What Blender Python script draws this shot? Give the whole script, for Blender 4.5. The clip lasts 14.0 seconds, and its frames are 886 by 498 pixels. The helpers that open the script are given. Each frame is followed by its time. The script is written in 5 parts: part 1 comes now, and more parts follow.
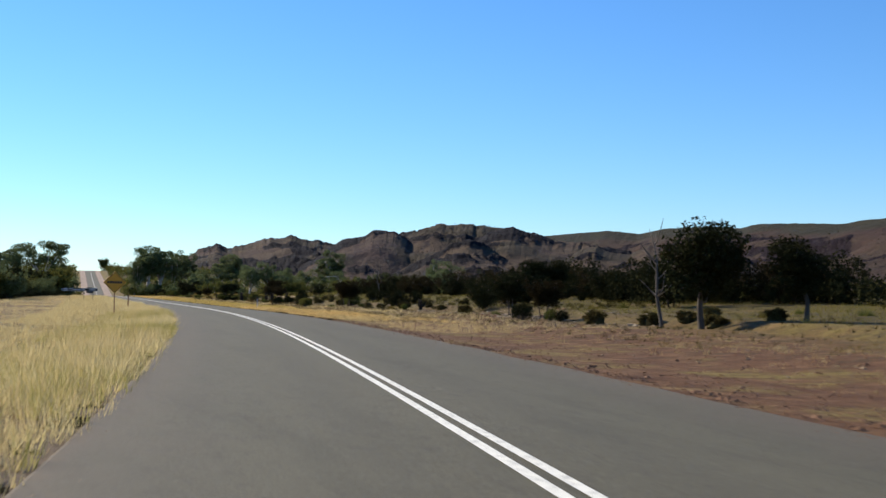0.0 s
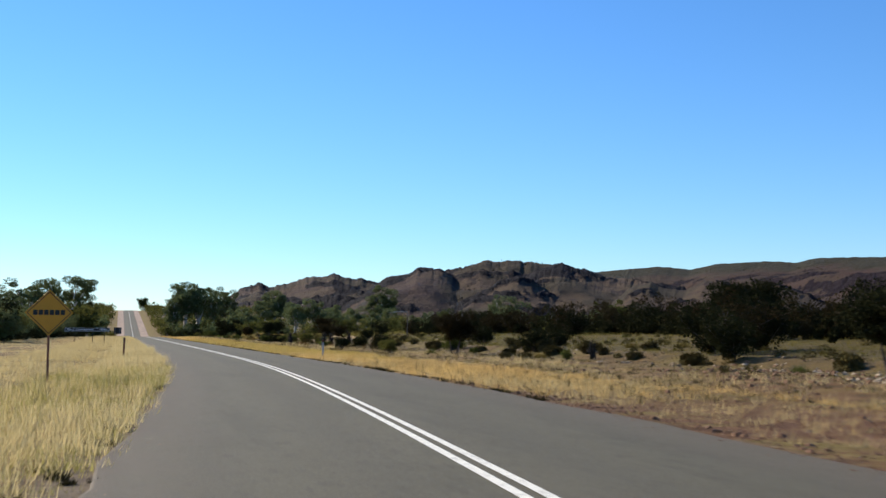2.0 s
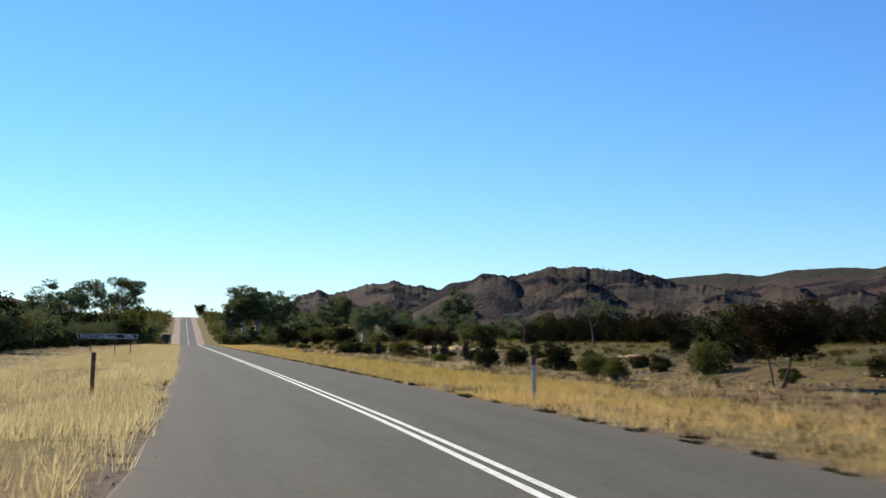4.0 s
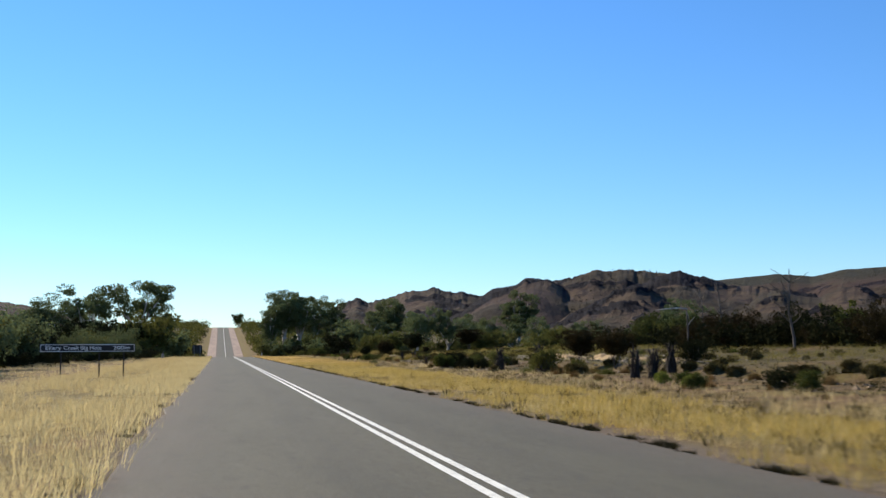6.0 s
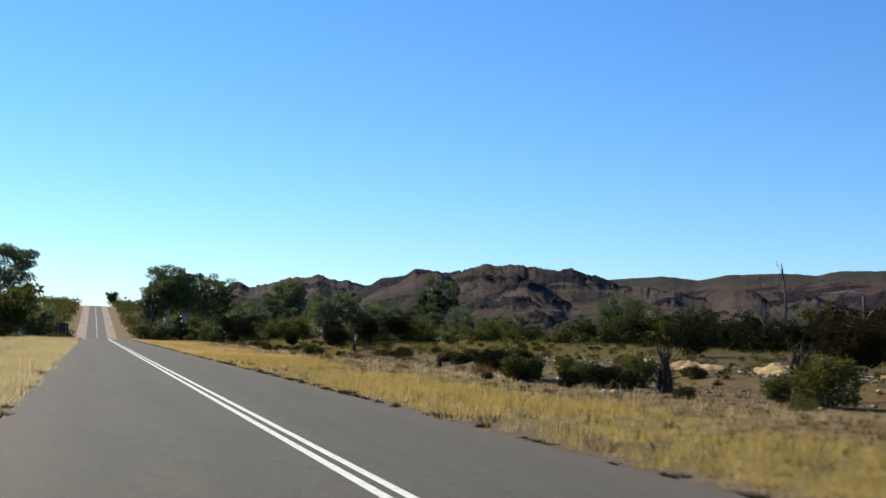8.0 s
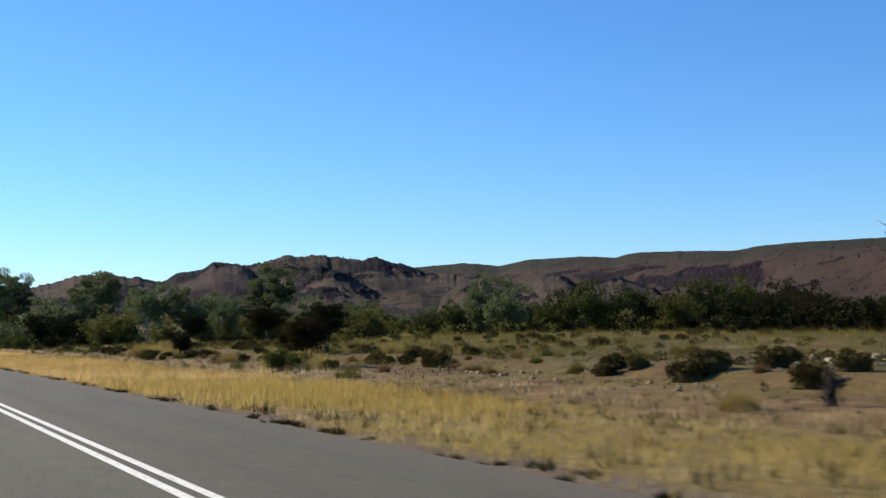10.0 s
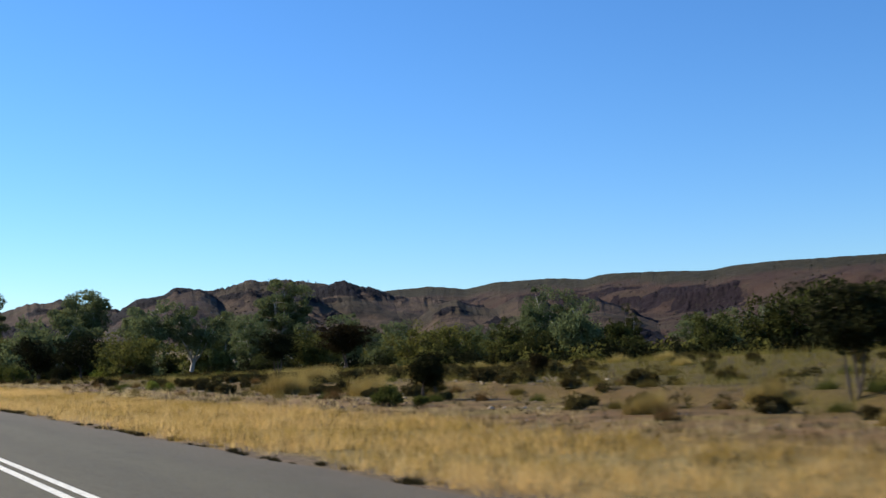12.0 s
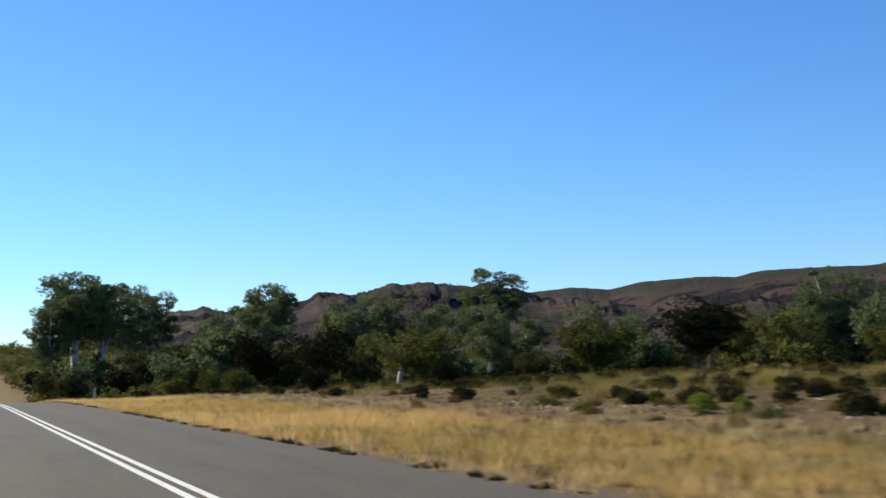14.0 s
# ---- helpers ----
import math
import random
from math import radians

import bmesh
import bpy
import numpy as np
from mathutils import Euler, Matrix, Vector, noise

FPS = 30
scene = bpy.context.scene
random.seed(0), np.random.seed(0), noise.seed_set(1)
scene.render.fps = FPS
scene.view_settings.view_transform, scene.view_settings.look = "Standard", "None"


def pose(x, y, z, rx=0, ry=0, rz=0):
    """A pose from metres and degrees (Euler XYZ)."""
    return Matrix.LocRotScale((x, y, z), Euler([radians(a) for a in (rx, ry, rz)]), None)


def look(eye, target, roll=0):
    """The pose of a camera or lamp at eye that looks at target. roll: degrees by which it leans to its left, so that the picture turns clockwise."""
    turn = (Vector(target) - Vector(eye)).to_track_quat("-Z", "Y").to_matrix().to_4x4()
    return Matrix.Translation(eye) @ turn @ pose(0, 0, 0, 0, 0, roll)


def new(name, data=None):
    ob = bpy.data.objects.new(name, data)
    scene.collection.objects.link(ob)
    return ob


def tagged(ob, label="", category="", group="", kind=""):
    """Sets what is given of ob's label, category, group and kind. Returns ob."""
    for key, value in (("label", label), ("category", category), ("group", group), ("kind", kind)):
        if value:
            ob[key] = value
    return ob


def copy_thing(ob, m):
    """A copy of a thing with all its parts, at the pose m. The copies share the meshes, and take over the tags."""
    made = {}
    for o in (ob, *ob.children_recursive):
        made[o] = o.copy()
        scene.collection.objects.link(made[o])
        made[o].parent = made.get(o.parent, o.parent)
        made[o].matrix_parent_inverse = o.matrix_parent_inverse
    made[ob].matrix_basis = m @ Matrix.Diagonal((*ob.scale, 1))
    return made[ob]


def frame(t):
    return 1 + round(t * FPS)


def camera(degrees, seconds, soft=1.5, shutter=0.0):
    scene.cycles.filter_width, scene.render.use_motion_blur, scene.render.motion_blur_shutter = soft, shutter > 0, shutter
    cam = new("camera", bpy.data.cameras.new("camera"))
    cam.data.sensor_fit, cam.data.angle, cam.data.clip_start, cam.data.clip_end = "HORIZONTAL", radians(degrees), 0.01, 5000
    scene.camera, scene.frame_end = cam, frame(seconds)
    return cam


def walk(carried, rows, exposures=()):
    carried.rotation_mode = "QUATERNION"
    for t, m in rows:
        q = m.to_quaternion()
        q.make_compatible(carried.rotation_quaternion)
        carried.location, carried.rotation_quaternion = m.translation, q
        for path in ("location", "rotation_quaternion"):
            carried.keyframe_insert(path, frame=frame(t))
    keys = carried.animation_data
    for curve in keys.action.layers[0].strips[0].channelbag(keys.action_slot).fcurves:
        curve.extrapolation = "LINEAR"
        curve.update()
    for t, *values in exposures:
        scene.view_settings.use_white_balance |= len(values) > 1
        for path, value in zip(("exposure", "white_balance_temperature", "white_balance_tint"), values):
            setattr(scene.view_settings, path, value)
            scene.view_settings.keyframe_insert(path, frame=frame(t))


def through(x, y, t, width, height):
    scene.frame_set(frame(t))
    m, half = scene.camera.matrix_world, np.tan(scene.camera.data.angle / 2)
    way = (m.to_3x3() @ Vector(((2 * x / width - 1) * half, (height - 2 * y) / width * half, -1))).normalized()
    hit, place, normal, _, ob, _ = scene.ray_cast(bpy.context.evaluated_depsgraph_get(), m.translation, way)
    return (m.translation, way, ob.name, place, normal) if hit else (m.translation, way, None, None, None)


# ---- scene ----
cam = camera(41.38, 14.0, 1.5, 0.2)
PATH = [
    (0.0, pose(-9.33, 0.62, 1.20, 92.25, -0.75, -17.40)),
    (0.5, pose(-8.32, 9.09, 1.20, 92.68, -0.33, -17.27)),
    (1.0, pose(-7.27, 17.55, 1.20, 93.16, 0.12, -16.76)),
    (1.5, pose(-6.38, 26.04, 1.20, 93.69, -0.07, -16.20)),
    (2.0, pose(-5.54, 34.52, 1.20, 94.11, -0.44, -15.39)),
    (2.5, pose(-4.86, 43.02, 1.20, 94.22, -0.72, -14.91)),
    (3.0, pose(-4.32, 51.52, 1.20, 94.20, -0.90, -14.34)),
    (3.5, pose(-3.74, 60.02, 1.20, 94.33, -1.02, -13.64)),
    (4.0, pose(-3.31, 68.52, 1.20, 94.48, -0.56, -12.60)),
    (6.5, pose(-2.33, 110.69, 1.20, 94.94, 0.30, -10.75)),
    (7.0, pose(-2.36, 119.14, 1.20, 95.12, -0.69, -12.11)),
    (7.5, pose(-2.39, 127.60, 1.20, 95.00, -1.93, -14.22)),
    (8.0, pose(-2.34, 136.06, 1.20, 94.50, -1.96, -16.72)),
    (8.5, pose(-2.46, 144.51, 1.20, 93.63, -2.44, -19.40)),
    (9.0, pose(-2.39, 152.97, 1.20, 93.49, -1.47, -22.23)),
    (11.5, pose(-2.41, 194.78, 1.20, 95.33, 1.09, -29.56)),
    (12.0, pose(-2.39, 203.14, 1.20, 95.42, 1.10, -29.00)),
    (12.5, pose(-2.46, 211.51, 1.20, 95.55, 1.58, -28.45)),
    (13.0, pose(-2.47, 219.87, 1.20, 95.74, 1.00, -28.03)),
    (13.5, pose(-2.43, 228.23, 1.20, 95.81, 1.68, -27.08)),
    (14.0, pose(-2.28, 236.59, 1.20, 95.75, 1.61, -22.65)),
]
walk(cam, PATH)

# ---- world, sun, exposure ----
SUN_AZ, SUN_EL = -36.0, 31.0          # degrees from the road's heading (+ to the right), degrees up
wd = bpy.data.worlds.new("world")
scene.world = wd
wd.use_nodes = True
wn = wd.node_tree
sky = wn.nodes.new("ShaderNodeTexSky")
sky.sky_type = 'NISHITA'
sky.sun_disc = False
sky.sun_elevation = radians(SUN_EL)
sky.sun_rotation = radians(SUN_AZ)
sky.altitude = 2500
sky.air_density = 1.5
sky.dust_density = 0.0
sky.ozone_density = 6.5
hs = wn.nodes.new("ShaderNodeHueSaturation")      # a deep, clear blue
hs.inputs["Hue"].default_value = 0.500
hs.inputs["Saturation"].default_value, hs.inputs["Value"].default_value = 1.10, 1.0
wn.links.new(sky.outputs[0], hs.inputs["Color"])
tint = wn.nodes.new("ShaderNodeMix")
tint.data_type, tint.blend_type = 'RGBA', 'MULTIPLY'
tint.inputs[0].default_value = 1.0
tint.inputs[7].default_value = (0.735, 0.855, 1.0, 1)
wn.links.new(hs.outputs[0], tint.inputs[6])
wn.links.new(tint.outputs[2], wn.nodes["Background"].inputs[0])
wn.nodes["Background"].inputs[1].default_value = 0.107

sun = new("sun", bpy.data.lights.new("sun", 'SUN'))
sun.data.energy, sun.data.angle, sun.data.color = 5.0, radians(0.53), (1.0, 0.91, 0.76)
to_sun = Vector((math.sin(radians(SUN_AZ)) * math.cos(radians(SUN_EL)), math.cos(radians(SUN_AZ)) * math.cos(radians(SUN_EL)), math.sin(radians(SUN_EL))))
sun.matrix_world = look(to_sun * 50, (0, 0, 0))
scene.view_settings.exposure = 0.65


# ---- materials ----
class Mat:
    """A node material with a few short builders."""

    def __init__(self, name, rough=0.8, spec=0.3):
        self.m = bpy.data.materials.new(name)
        self.m.use_nodes = True
        self.t = self.m.node_tree
        self.n, self.b = self.t.nodes, self.t.nodes["Principled BSDF"]
        self.b.inputs["Roughness"].default_value = rough
        self.b.inputs["Specular IOR Level"].default_value = spec

    def link(self, a, b):
        self.t.links.new(a, b)
        return self

    def pos(self):
        return self.n.new("ShaderNodeNewGeometry").outputs["Position"]

    def noise(self, scale, detail=4, rough=0.6, vec=None, stretch=None):
        nd = self.n.new("ShaderNodeTexNoise")
        nd.inputs["Scale"].default_value, nd.inputs["Detail"].default_value, nd.inputs["Roughness"].default_value = scale, detail, rough
        v = vec or self.pos()
        if stretch:
            mp = self.n.new("ShaderNodeMapping")
            mp.inputs["Scale"].default_value = stretch
            self.link(v, mp.inputs["Vector"])
            v = mp.outputs[0]
        self.link(v, nd.inputs["Vector"])
        return nd.outputs["Fac"]

    def ramp(self, fac, *stops):
        r = self.n.new("ShaderNodeValToRGB").color_ramp
        nd = self.n[-1]
        while len(r.elements) < len(stops):
            r.elements.new(0.5)
        for e, (p, c) in zip(r.elements, stops):
            e.position = p
            e.color = (*c, 1) if len(c) == 3 else c
        self.link(fac, nd.inputs[0])
        return nd.outputs[0]

    def grey(self, fac, lo, hi):
        nd = self.n.new("ShaderNodeMapRange")
        nd.inputs["From Min"].default_value, nd.inputs["From Max"].default_value = lo, hi
        self.link(fac, nd.inputs[0])
        return nd.outputs[0]

    def math(self, op, a, b=0.0):
        nd = self.n.new("ShaderNodeMath")
        nd.operation = op
        for i, v in enumerate((a, b)):
            if isinstance(v, (int, float)):
                nd.inputs[i].default_value = v
            else:
                self.link(v, nd.inputs[i])
        return nd.outputs[0]

    def mix(self, fac, a, b, kind='MIX'):
        nd = self.n.new("ShaderNodeMix")
        nd.data_type, nd.blend_type = 'RGBA', kind
        for sock, v in ((nd.inputs[0], fac), (nd.inputs[6], a), (nd.inputs[7], b)):
            if isinstance(v, (int, float)):
                sock.default_value = v
            elif isinstance(v, tuple):
                sock.default_value = (*v, 1)
            else:
                self.link(v, sock)
        return nd.outputs[2]

    def bump(self, fac, strength, dist):
        nd = self.n.new("ShaderNodeBump")
        nd.inputs["Strength"].default_value, nd.inputs["Distance"].default_value = strength, dist
        self.link(fac, nd.inputs["Height"])
        self.link(nd.outputs[0], self.b.inputs["Normal"])
        return self

    def base(self, col):
        if isinstance(col, tuple):
            self.b.inputs["Base Color"].default_value = (*col, 1)
        else:
            self.link(col, self.b.inputs["Base Color"])
        return self

    def xyz(self):
        nd = self.n.new("ShaderNodeSeparateXYZ")
        self.link(self.pos(), nd.inputs[0])
        return nd.outputs


def leafy(name, dark, light, through=0.35, scale=0.35, rough=0.6):
    """Leaves or blades: colour varies by clump and by piece; part of the light passes through."""
    k = Mat(name, 0.95, 0.02)
    isl = k.n.new("ShaderNodeNewGeometry").outputs["Random Per Island"]
    obj = k.n.new("ShaderNodeObjectInfo").outputs["Random"]
    c = k.ramp(k.noise(scale, 3), (0.3, dark), (0.7, light))
    tone = k.ramp(k.math('FRACT', k.math('MULTIPLY', obj, 7.31)), (0.0, tuple(dark[i] * (1.5, 1.0, 0.8)[i] for i in range(3))), (0.5, tuple((dark[i] + light[i]) / 2 for i in range(3))), (1.0, tuple(light[i] * (0.9, 1.12, 1.25)[i] for i in range(3))))
    c = k.mix(0.30, c, tone)
    c = k.mix(0.35, c, k.ramp(isl, (0.0, tuple(x * 0.6 for x in dark)), (1.0, tuple(min(1, x * 1.35) for x in light))))
    c = k.mix(0.35, c, k.ramp(obj, (0.0, dark), (1.0, light)))
    k.base(c)
    tr = k.n.new("ShaderNodeBsdfTranslucent")
    k.link(c, tr.inputs[0])
    mx = k.n.new("ShaderNodeMixShader")
    mx.inputs[0].default_value = through
    k.link(k.b.outputs[0], mx.inputs[1]).link(tr.outputs[0], mx.inputs[2])
    k.link(mx.outputs[0], k.n["Material Output"].inputs[0])
    return k.m


def asphalt():
    k = Mat("asphalt", 0.80, 0.20)
    c = k.ramp(k.noise(38, 3, 0.75), (0.30, (0.052, 0.046, 0.028)), (0.55, (0.099, 0.086, 0.053)), (0.75, (0.160, 0.139, 0.085)))
    c = k.mix(k.math('MULTIPLY', k.grey(k.noise(0.5, 5, 0.65, stretch=(1, 0.04, 1)), 0.38, 0.66), 0.30), c, (0.116, 0.102, 0.064))
    c = k.mix(k.math('MULTIPLY', k.grey(k.noise(1.1, 4, 0.65, stretch=(1, 0.15, 1)), 0.50, 0.70), 0.40), c, (0.050, 0.046, 0.029))
    c = k.mix(k.math('MULTIPLY', k.grey(k.noise(2.6, 3, 0.6, stretch=(1, 0.5, 1)), 0.70, 0.75), 0.55), c, (0.166, 0.147, 0.094))
    c = k.mix(k.math('MULTIPLY', k.grey(k.noise(5.5, 6, 0.8, stretch=(1, 0.35, 1)), 0.52, 0.66), 0.45), c, (0.045, 0.040, 0.030))
    c = k.mix(k.math('MULTIPLY', k.grey(k.noise(8.5, 5, 0.8, stretch=(1, 0.35, 1)), 0.58, 0.70), 0.40), c, (0.153, 0.135, 0.099))
    at = k.n.new("ShaderNodeAttribute")
    at.attribute_name = "edge"
    fac = at.outputs["Fac"]
    # polished wheel paths, and dust with red grit towards both edges
    wheel = k.math('SUBTRACT', 1.0, k.math('MULTIPLY', k.math('ABSOLUTE', k.math('SUBTRACT', k.math('ABSOLUTE', k.math('SUBTRACT', fac, 0.50)), 0.22)), 7.0))
    c = k.mix(k.math('MULTIPLY', k.grey(wheel, 0.0, 1.0), 0.28), c, (0.064, 0.057, 0.038))
    e = k.math('ADD', fac, k.math('MULTIPLY', k.math('SUBTRACT', k.noise(1.0, 5, 0.7), 0.5), 0.7))
    c = k.mix(k.math('MULTIPLY', k.grey(e, 0.62, 1.05), 0.65), c, (0.104, 0.080, 0.056))
    rim = k.math('ADD', fac, k.math('MULTIPLY', k.math('SUBTRACT', k.noise(3.5, 5, 0.75), 0.5), 0.35))
    c = k.mix(k.math('MULTIPLY', k.grey(rim, 0.94, 1.02), 0.8), c, (0.112, 0.082, 0.053))
    k.base(c).bump(k.noise(70, 3, 0.7), 0.6, 0.012)
    return k.m


def ground_mat():
    k = Mat("dry_ground", 0.95, 0.12)
    at = k.n.new("ShaderNodeAttribute")
    at.attribute_name = "off"
    r = at.outputs["Fac"]
    a = k.math('ADD', k.math('ABSOLUTE', r), k.math('MULTIPLY', k.math('SUBTRACT', k.noise(0.35, 4, 0.6), 0.5), 4.0))
    x, y, z = k.xyz()
    soil = k.ramp(k.noise(0.6, 6, 0.7), (0.30, (0.085, 0.046, 0.019)), (0.50, (0.155, 0.089, 0.037)), (0.70, (0.235, 0.148, 0.064)))
    red = k.ramp(k.noise(1.1, 6, 0.7), (0.30, (0.060, 0.025, 0.011)), (0.52, (0.118, 0.057, 0.026)), (0.72, (0.195, 0.112, 0.054)))
    straw = k.ramp(k.noise(2.3, 6, 0.75), (0.28, (0.088, 0.060, 0.015)), (0.50, (0.160, 0.114, 0.032)), (0.72, (0.240, 0.176, 0.059)))
    olive = k.ramp(k.noise(0.8, 6, 0.75), (0.30, (0.038, 0.029, 0.008)), (0.52, (0.076, 0.057, 0.016)), (0.74, (0.132, 0.096, 0.029)))
    c = k.mix(k.grey(k.noise(0.16, 5, 0.7), 0.46, 0.58), soil, straw)
    far = k.math('MULTIPLY', k.grey(a, 12.0, 21.0), k.grey(k.noise(0.10, 5, 0.65), 0.68, 0.52))
    c = k.mix(far, c, olive)
    band = k.math('MULTIPLY', k.grey(a, 3.8, 5.0), k.grey(a, 11.0, 8.5))
    c = k.mix(k.math('MULTIPLY', band, 0.9), c, straw)
    grit = k.grey(k.math('ABSOLUTE', r), 4.1, 3.6)
    grit = k.math('MULTIPLY', grit, 0.85)
    c = k.mix(grit, c, k.ramp(k.noise(5, 5, 0.7), (0.3, (0.085, 0.062, 0.040)), (0.7, (0.190, 0.145, 0.098))))
    c = k.mix(k.math('MULTIPLY', grit, k.math('MULTIPLY', k.grey(r, -0.5, 0.5), k.grey(y, 76.0, 58.0))), c, k.ramp(k.noise(5, 5, 0.7), (0.3, (0.115, 0.056, 0.032)), (0.7, (0.220, 0.140, 0.088))))
    bare = k.math('MULTIPLY', k.math('MULTIPLY', k.grey(y, 66.0, 52.0), k.grey(r, 2.0, 3.0)), k.grey(a, 17.0, 12.0))
    c = k.mix(k.math('MULTIPLY', bare, k.grey(k.noise(0.30, 5, 0.7), 0.62, 0.50)), c, red)
    c = k.mix(k.math('MULTIPLY', k.grey(k.noise(7, 4, 0.7), 0.54, 0.66), 0.62), c, (0.046, 0.030, 0.017))
    c = k.mix(k.math('MULTIPLY', k.math('MULTIPLY', k.grey(k.noise(0.9, 6, 0.75), 0.50, 0.62), k.grey(a, 7.0, 10.0)), 0.7), c, (0.058, 0.043, 0.020))
    c = k.mix(k.math('MULTIPLY', k.grey(k.noise(16, 2, 0.5), 0.66, 0.72), 0.5), c, (0.300, 0.232, 0.160))
    k.base(c).bump(k.noise(7, 6, 0.75), 0.7, 0.07)
    return k.m


def hill_mat(name, rock, dirt, grass, dark):
    """Dry slopes with stony patches; attribute rock marks dark bare outcrops, and flanks whose shade is put into that
    colour.
    """
    k = Mat(name, 0.95, 0.08)
    c = k.ramp(k.noise(0.014, 7, 0.68), (0.36, dirt), (0.62, grass))
    c = k.mix(k.math('MULTIPLY', k.grey(k.noise(0.05, 6, 0.75), 0.50, 0.64), 0.75), c, rock)
    nz = k.n.new("ShaderNodeSeparateXYZ")
    k.link(k.n.new("ShaderNodeNewGeometry").outputs["Normal"], nz.inputs[0])
    steep = k.grey(k.math('ADD', nz.outputs[2], k.math('MULTIPLY', k.math('SUBTRACT', k.noise(0.07, 5, 0.7), 0.5), 0.5)), 0.84, 0.66)
    c = k.mix(steep, c, rock)
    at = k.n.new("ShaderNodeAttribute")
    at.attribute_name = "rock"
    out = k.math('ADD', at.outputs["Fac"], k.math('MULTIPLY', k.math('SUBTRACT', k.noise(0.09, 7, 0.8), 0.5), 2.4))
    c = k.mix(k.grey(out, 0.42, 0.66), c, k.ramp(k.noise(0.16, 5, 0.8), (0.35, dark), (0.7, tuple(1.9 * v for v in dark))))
    c = k.mix(k.math('MULTIPLY', k.grey(k.noise(0.22, 4, 0.7), 0.60, 0.68), 0.6), c, (0.045, 0.042, 0.026))
    cap = k.n.new("ShaderNodeAttribute")
    cap.attribute_name = "cap"
    c = k.mix(cap.outputs["Fac"], c, k.ramp(k.noise(0.12, 6, 0.75), (0.35, (0.022, 0.023, 0.015)), (0.65, (0.050, 0.043, 0.028))))
    k.base(c).bump(k.noise(0.06, 8, 0.7), 1.0, 7.0)
    return k.m


def plain(name, col, rough=0.6, metal=0.0, vary=0.25, scale=3.0, spec=0.3):
    k = Mat(name, rough, spec)
    k.b.inputs["Metallic"].default_value = metal
    c = k.ramp(k.noise(scale, 5, 0.7), (0.3, tuple(v * (1 - vary) for v in col)), (0.7, tuple(min(1, v * (1 + vary)) for v in col)))
    c = k.mix(k.math('MULTIPLY', k.grey(k.noise(scale * 9, 3), 0.58, 0.72), 0.35), c, tuple(v * 0.55 for v in col))
    k.base(c).bump(k.noise(scale * 12, 3), 0.25, 0.004)
    return k.m


def bark(name, pale, patch):
    k = Mat(name, 0.85, 0.2)
    c = k.ramp(k.noise(2.2, 5, 0.7, stretch=(1, 1, 0.35)), (0.42, pale), (0.62, patch))
    k.base(c).bump(k.noise(14, 4, stretch=(1, 1, 0.25)), 0.5, 0.02)
    return k.m


def line_mat():
    k = Mat("line_paint", 0.6, 0.4)
    c = k.ramp(k.noise(9, 5, 0.75), (0.36, (0.42, 0.39, 0.32)), (0.52, (0.76, 0.72, 0.60)))
    k.base(c).bump(k.noise(70, 2), 0.3, 0.003)
    return k.m


M_ROAD, M_LINE, M_GROUND = asphalt(), line_mat(), ground_mat()
M_SHOULDER = plain("pale_gravel", (0.270, 0.190, 0.135), 0.95, 0, 0.45, 0.22)
# bluish-purple cast of distance haze is mixed into the hill's rock colours
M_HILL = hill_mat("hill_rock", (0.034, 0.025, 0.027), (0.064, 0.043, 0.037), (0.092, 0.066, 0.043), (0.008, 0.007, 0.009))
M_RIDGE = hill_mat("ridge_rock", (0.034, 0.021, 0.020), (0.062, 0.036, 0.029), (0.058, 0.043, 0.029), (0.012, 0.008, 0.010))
M_STRAW = leafy("straw_grass", (0.340, 0.253, 0.108), (0.640, 0.505, 0.250), 0.50, 0.5, 0.7)
M_GREENSTRAW = leafy("greenish_grass", (0.190, 0.175, 0.050), (0.420, 0.370, 0.120), 0.45, 0.3, 0.7)
M_TAN = leafy("tan_grass", (0.430, 0.258, 0.085), (0.770, 0.520, 0.205), 0.48, 0.4, 0.7)
M_GOLD = leafy("golden_grass", (0.290, 0.197, 0.046), (0.570, 0.412, 0.126), 0.48, 0.4, 0.7)
M_OCHRE = leafy("ochre_grass", (0.200, 0.145, 0.042), (0.480, 0.365, 0.125), 0.30, 0.6, 0.7)
M_DULL = leafy("dull_tussock", (0.080, 0.062, 0.015), (0.190, 0.143, 0.040), 0.30, 0.6, 0.7)
M_PLAIN = leafy("plain_grass", (0.125, 0.102, 0.022), (0.300, 0.244, 0.064), 0.32, 0.12, 0.7)
M_RUSSET = leafy("russet_tussock", (0.090, 0.052, 0.020), (0.210, 0.130, 0.050), 0.30, 0.7)
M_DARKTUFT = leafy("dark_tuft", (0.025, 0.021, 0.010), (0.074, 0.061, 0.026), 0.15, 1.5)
M_SPINI = leafy("hummock_grass", (0.026, 0.021, 0.008), (0.120, 0.092, 0.030), 0.10, 0.8)
M_GREENTUFT = leafy("green_tuft", (0.042, 0.050, 0.012), (0.112, 0.122, 0.030), 0.30, 0.8)
M_GUM = leafy("gum_leaves", (0.056, 0.072, 0.030), (0.150, 0.170, 0.072), 0.36, 0.25)
M_OLIVE = leafy("olive_leaves", (0.044, 0.048, 0.013), (0.148, 0.140, 0.036), 0.34, 0.22)
# darker copy of the olive leaves, with the shade of backlit crowns in the colour
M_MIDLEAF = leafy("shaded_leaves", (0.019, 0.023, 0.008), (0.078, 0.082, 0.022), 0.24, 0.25)
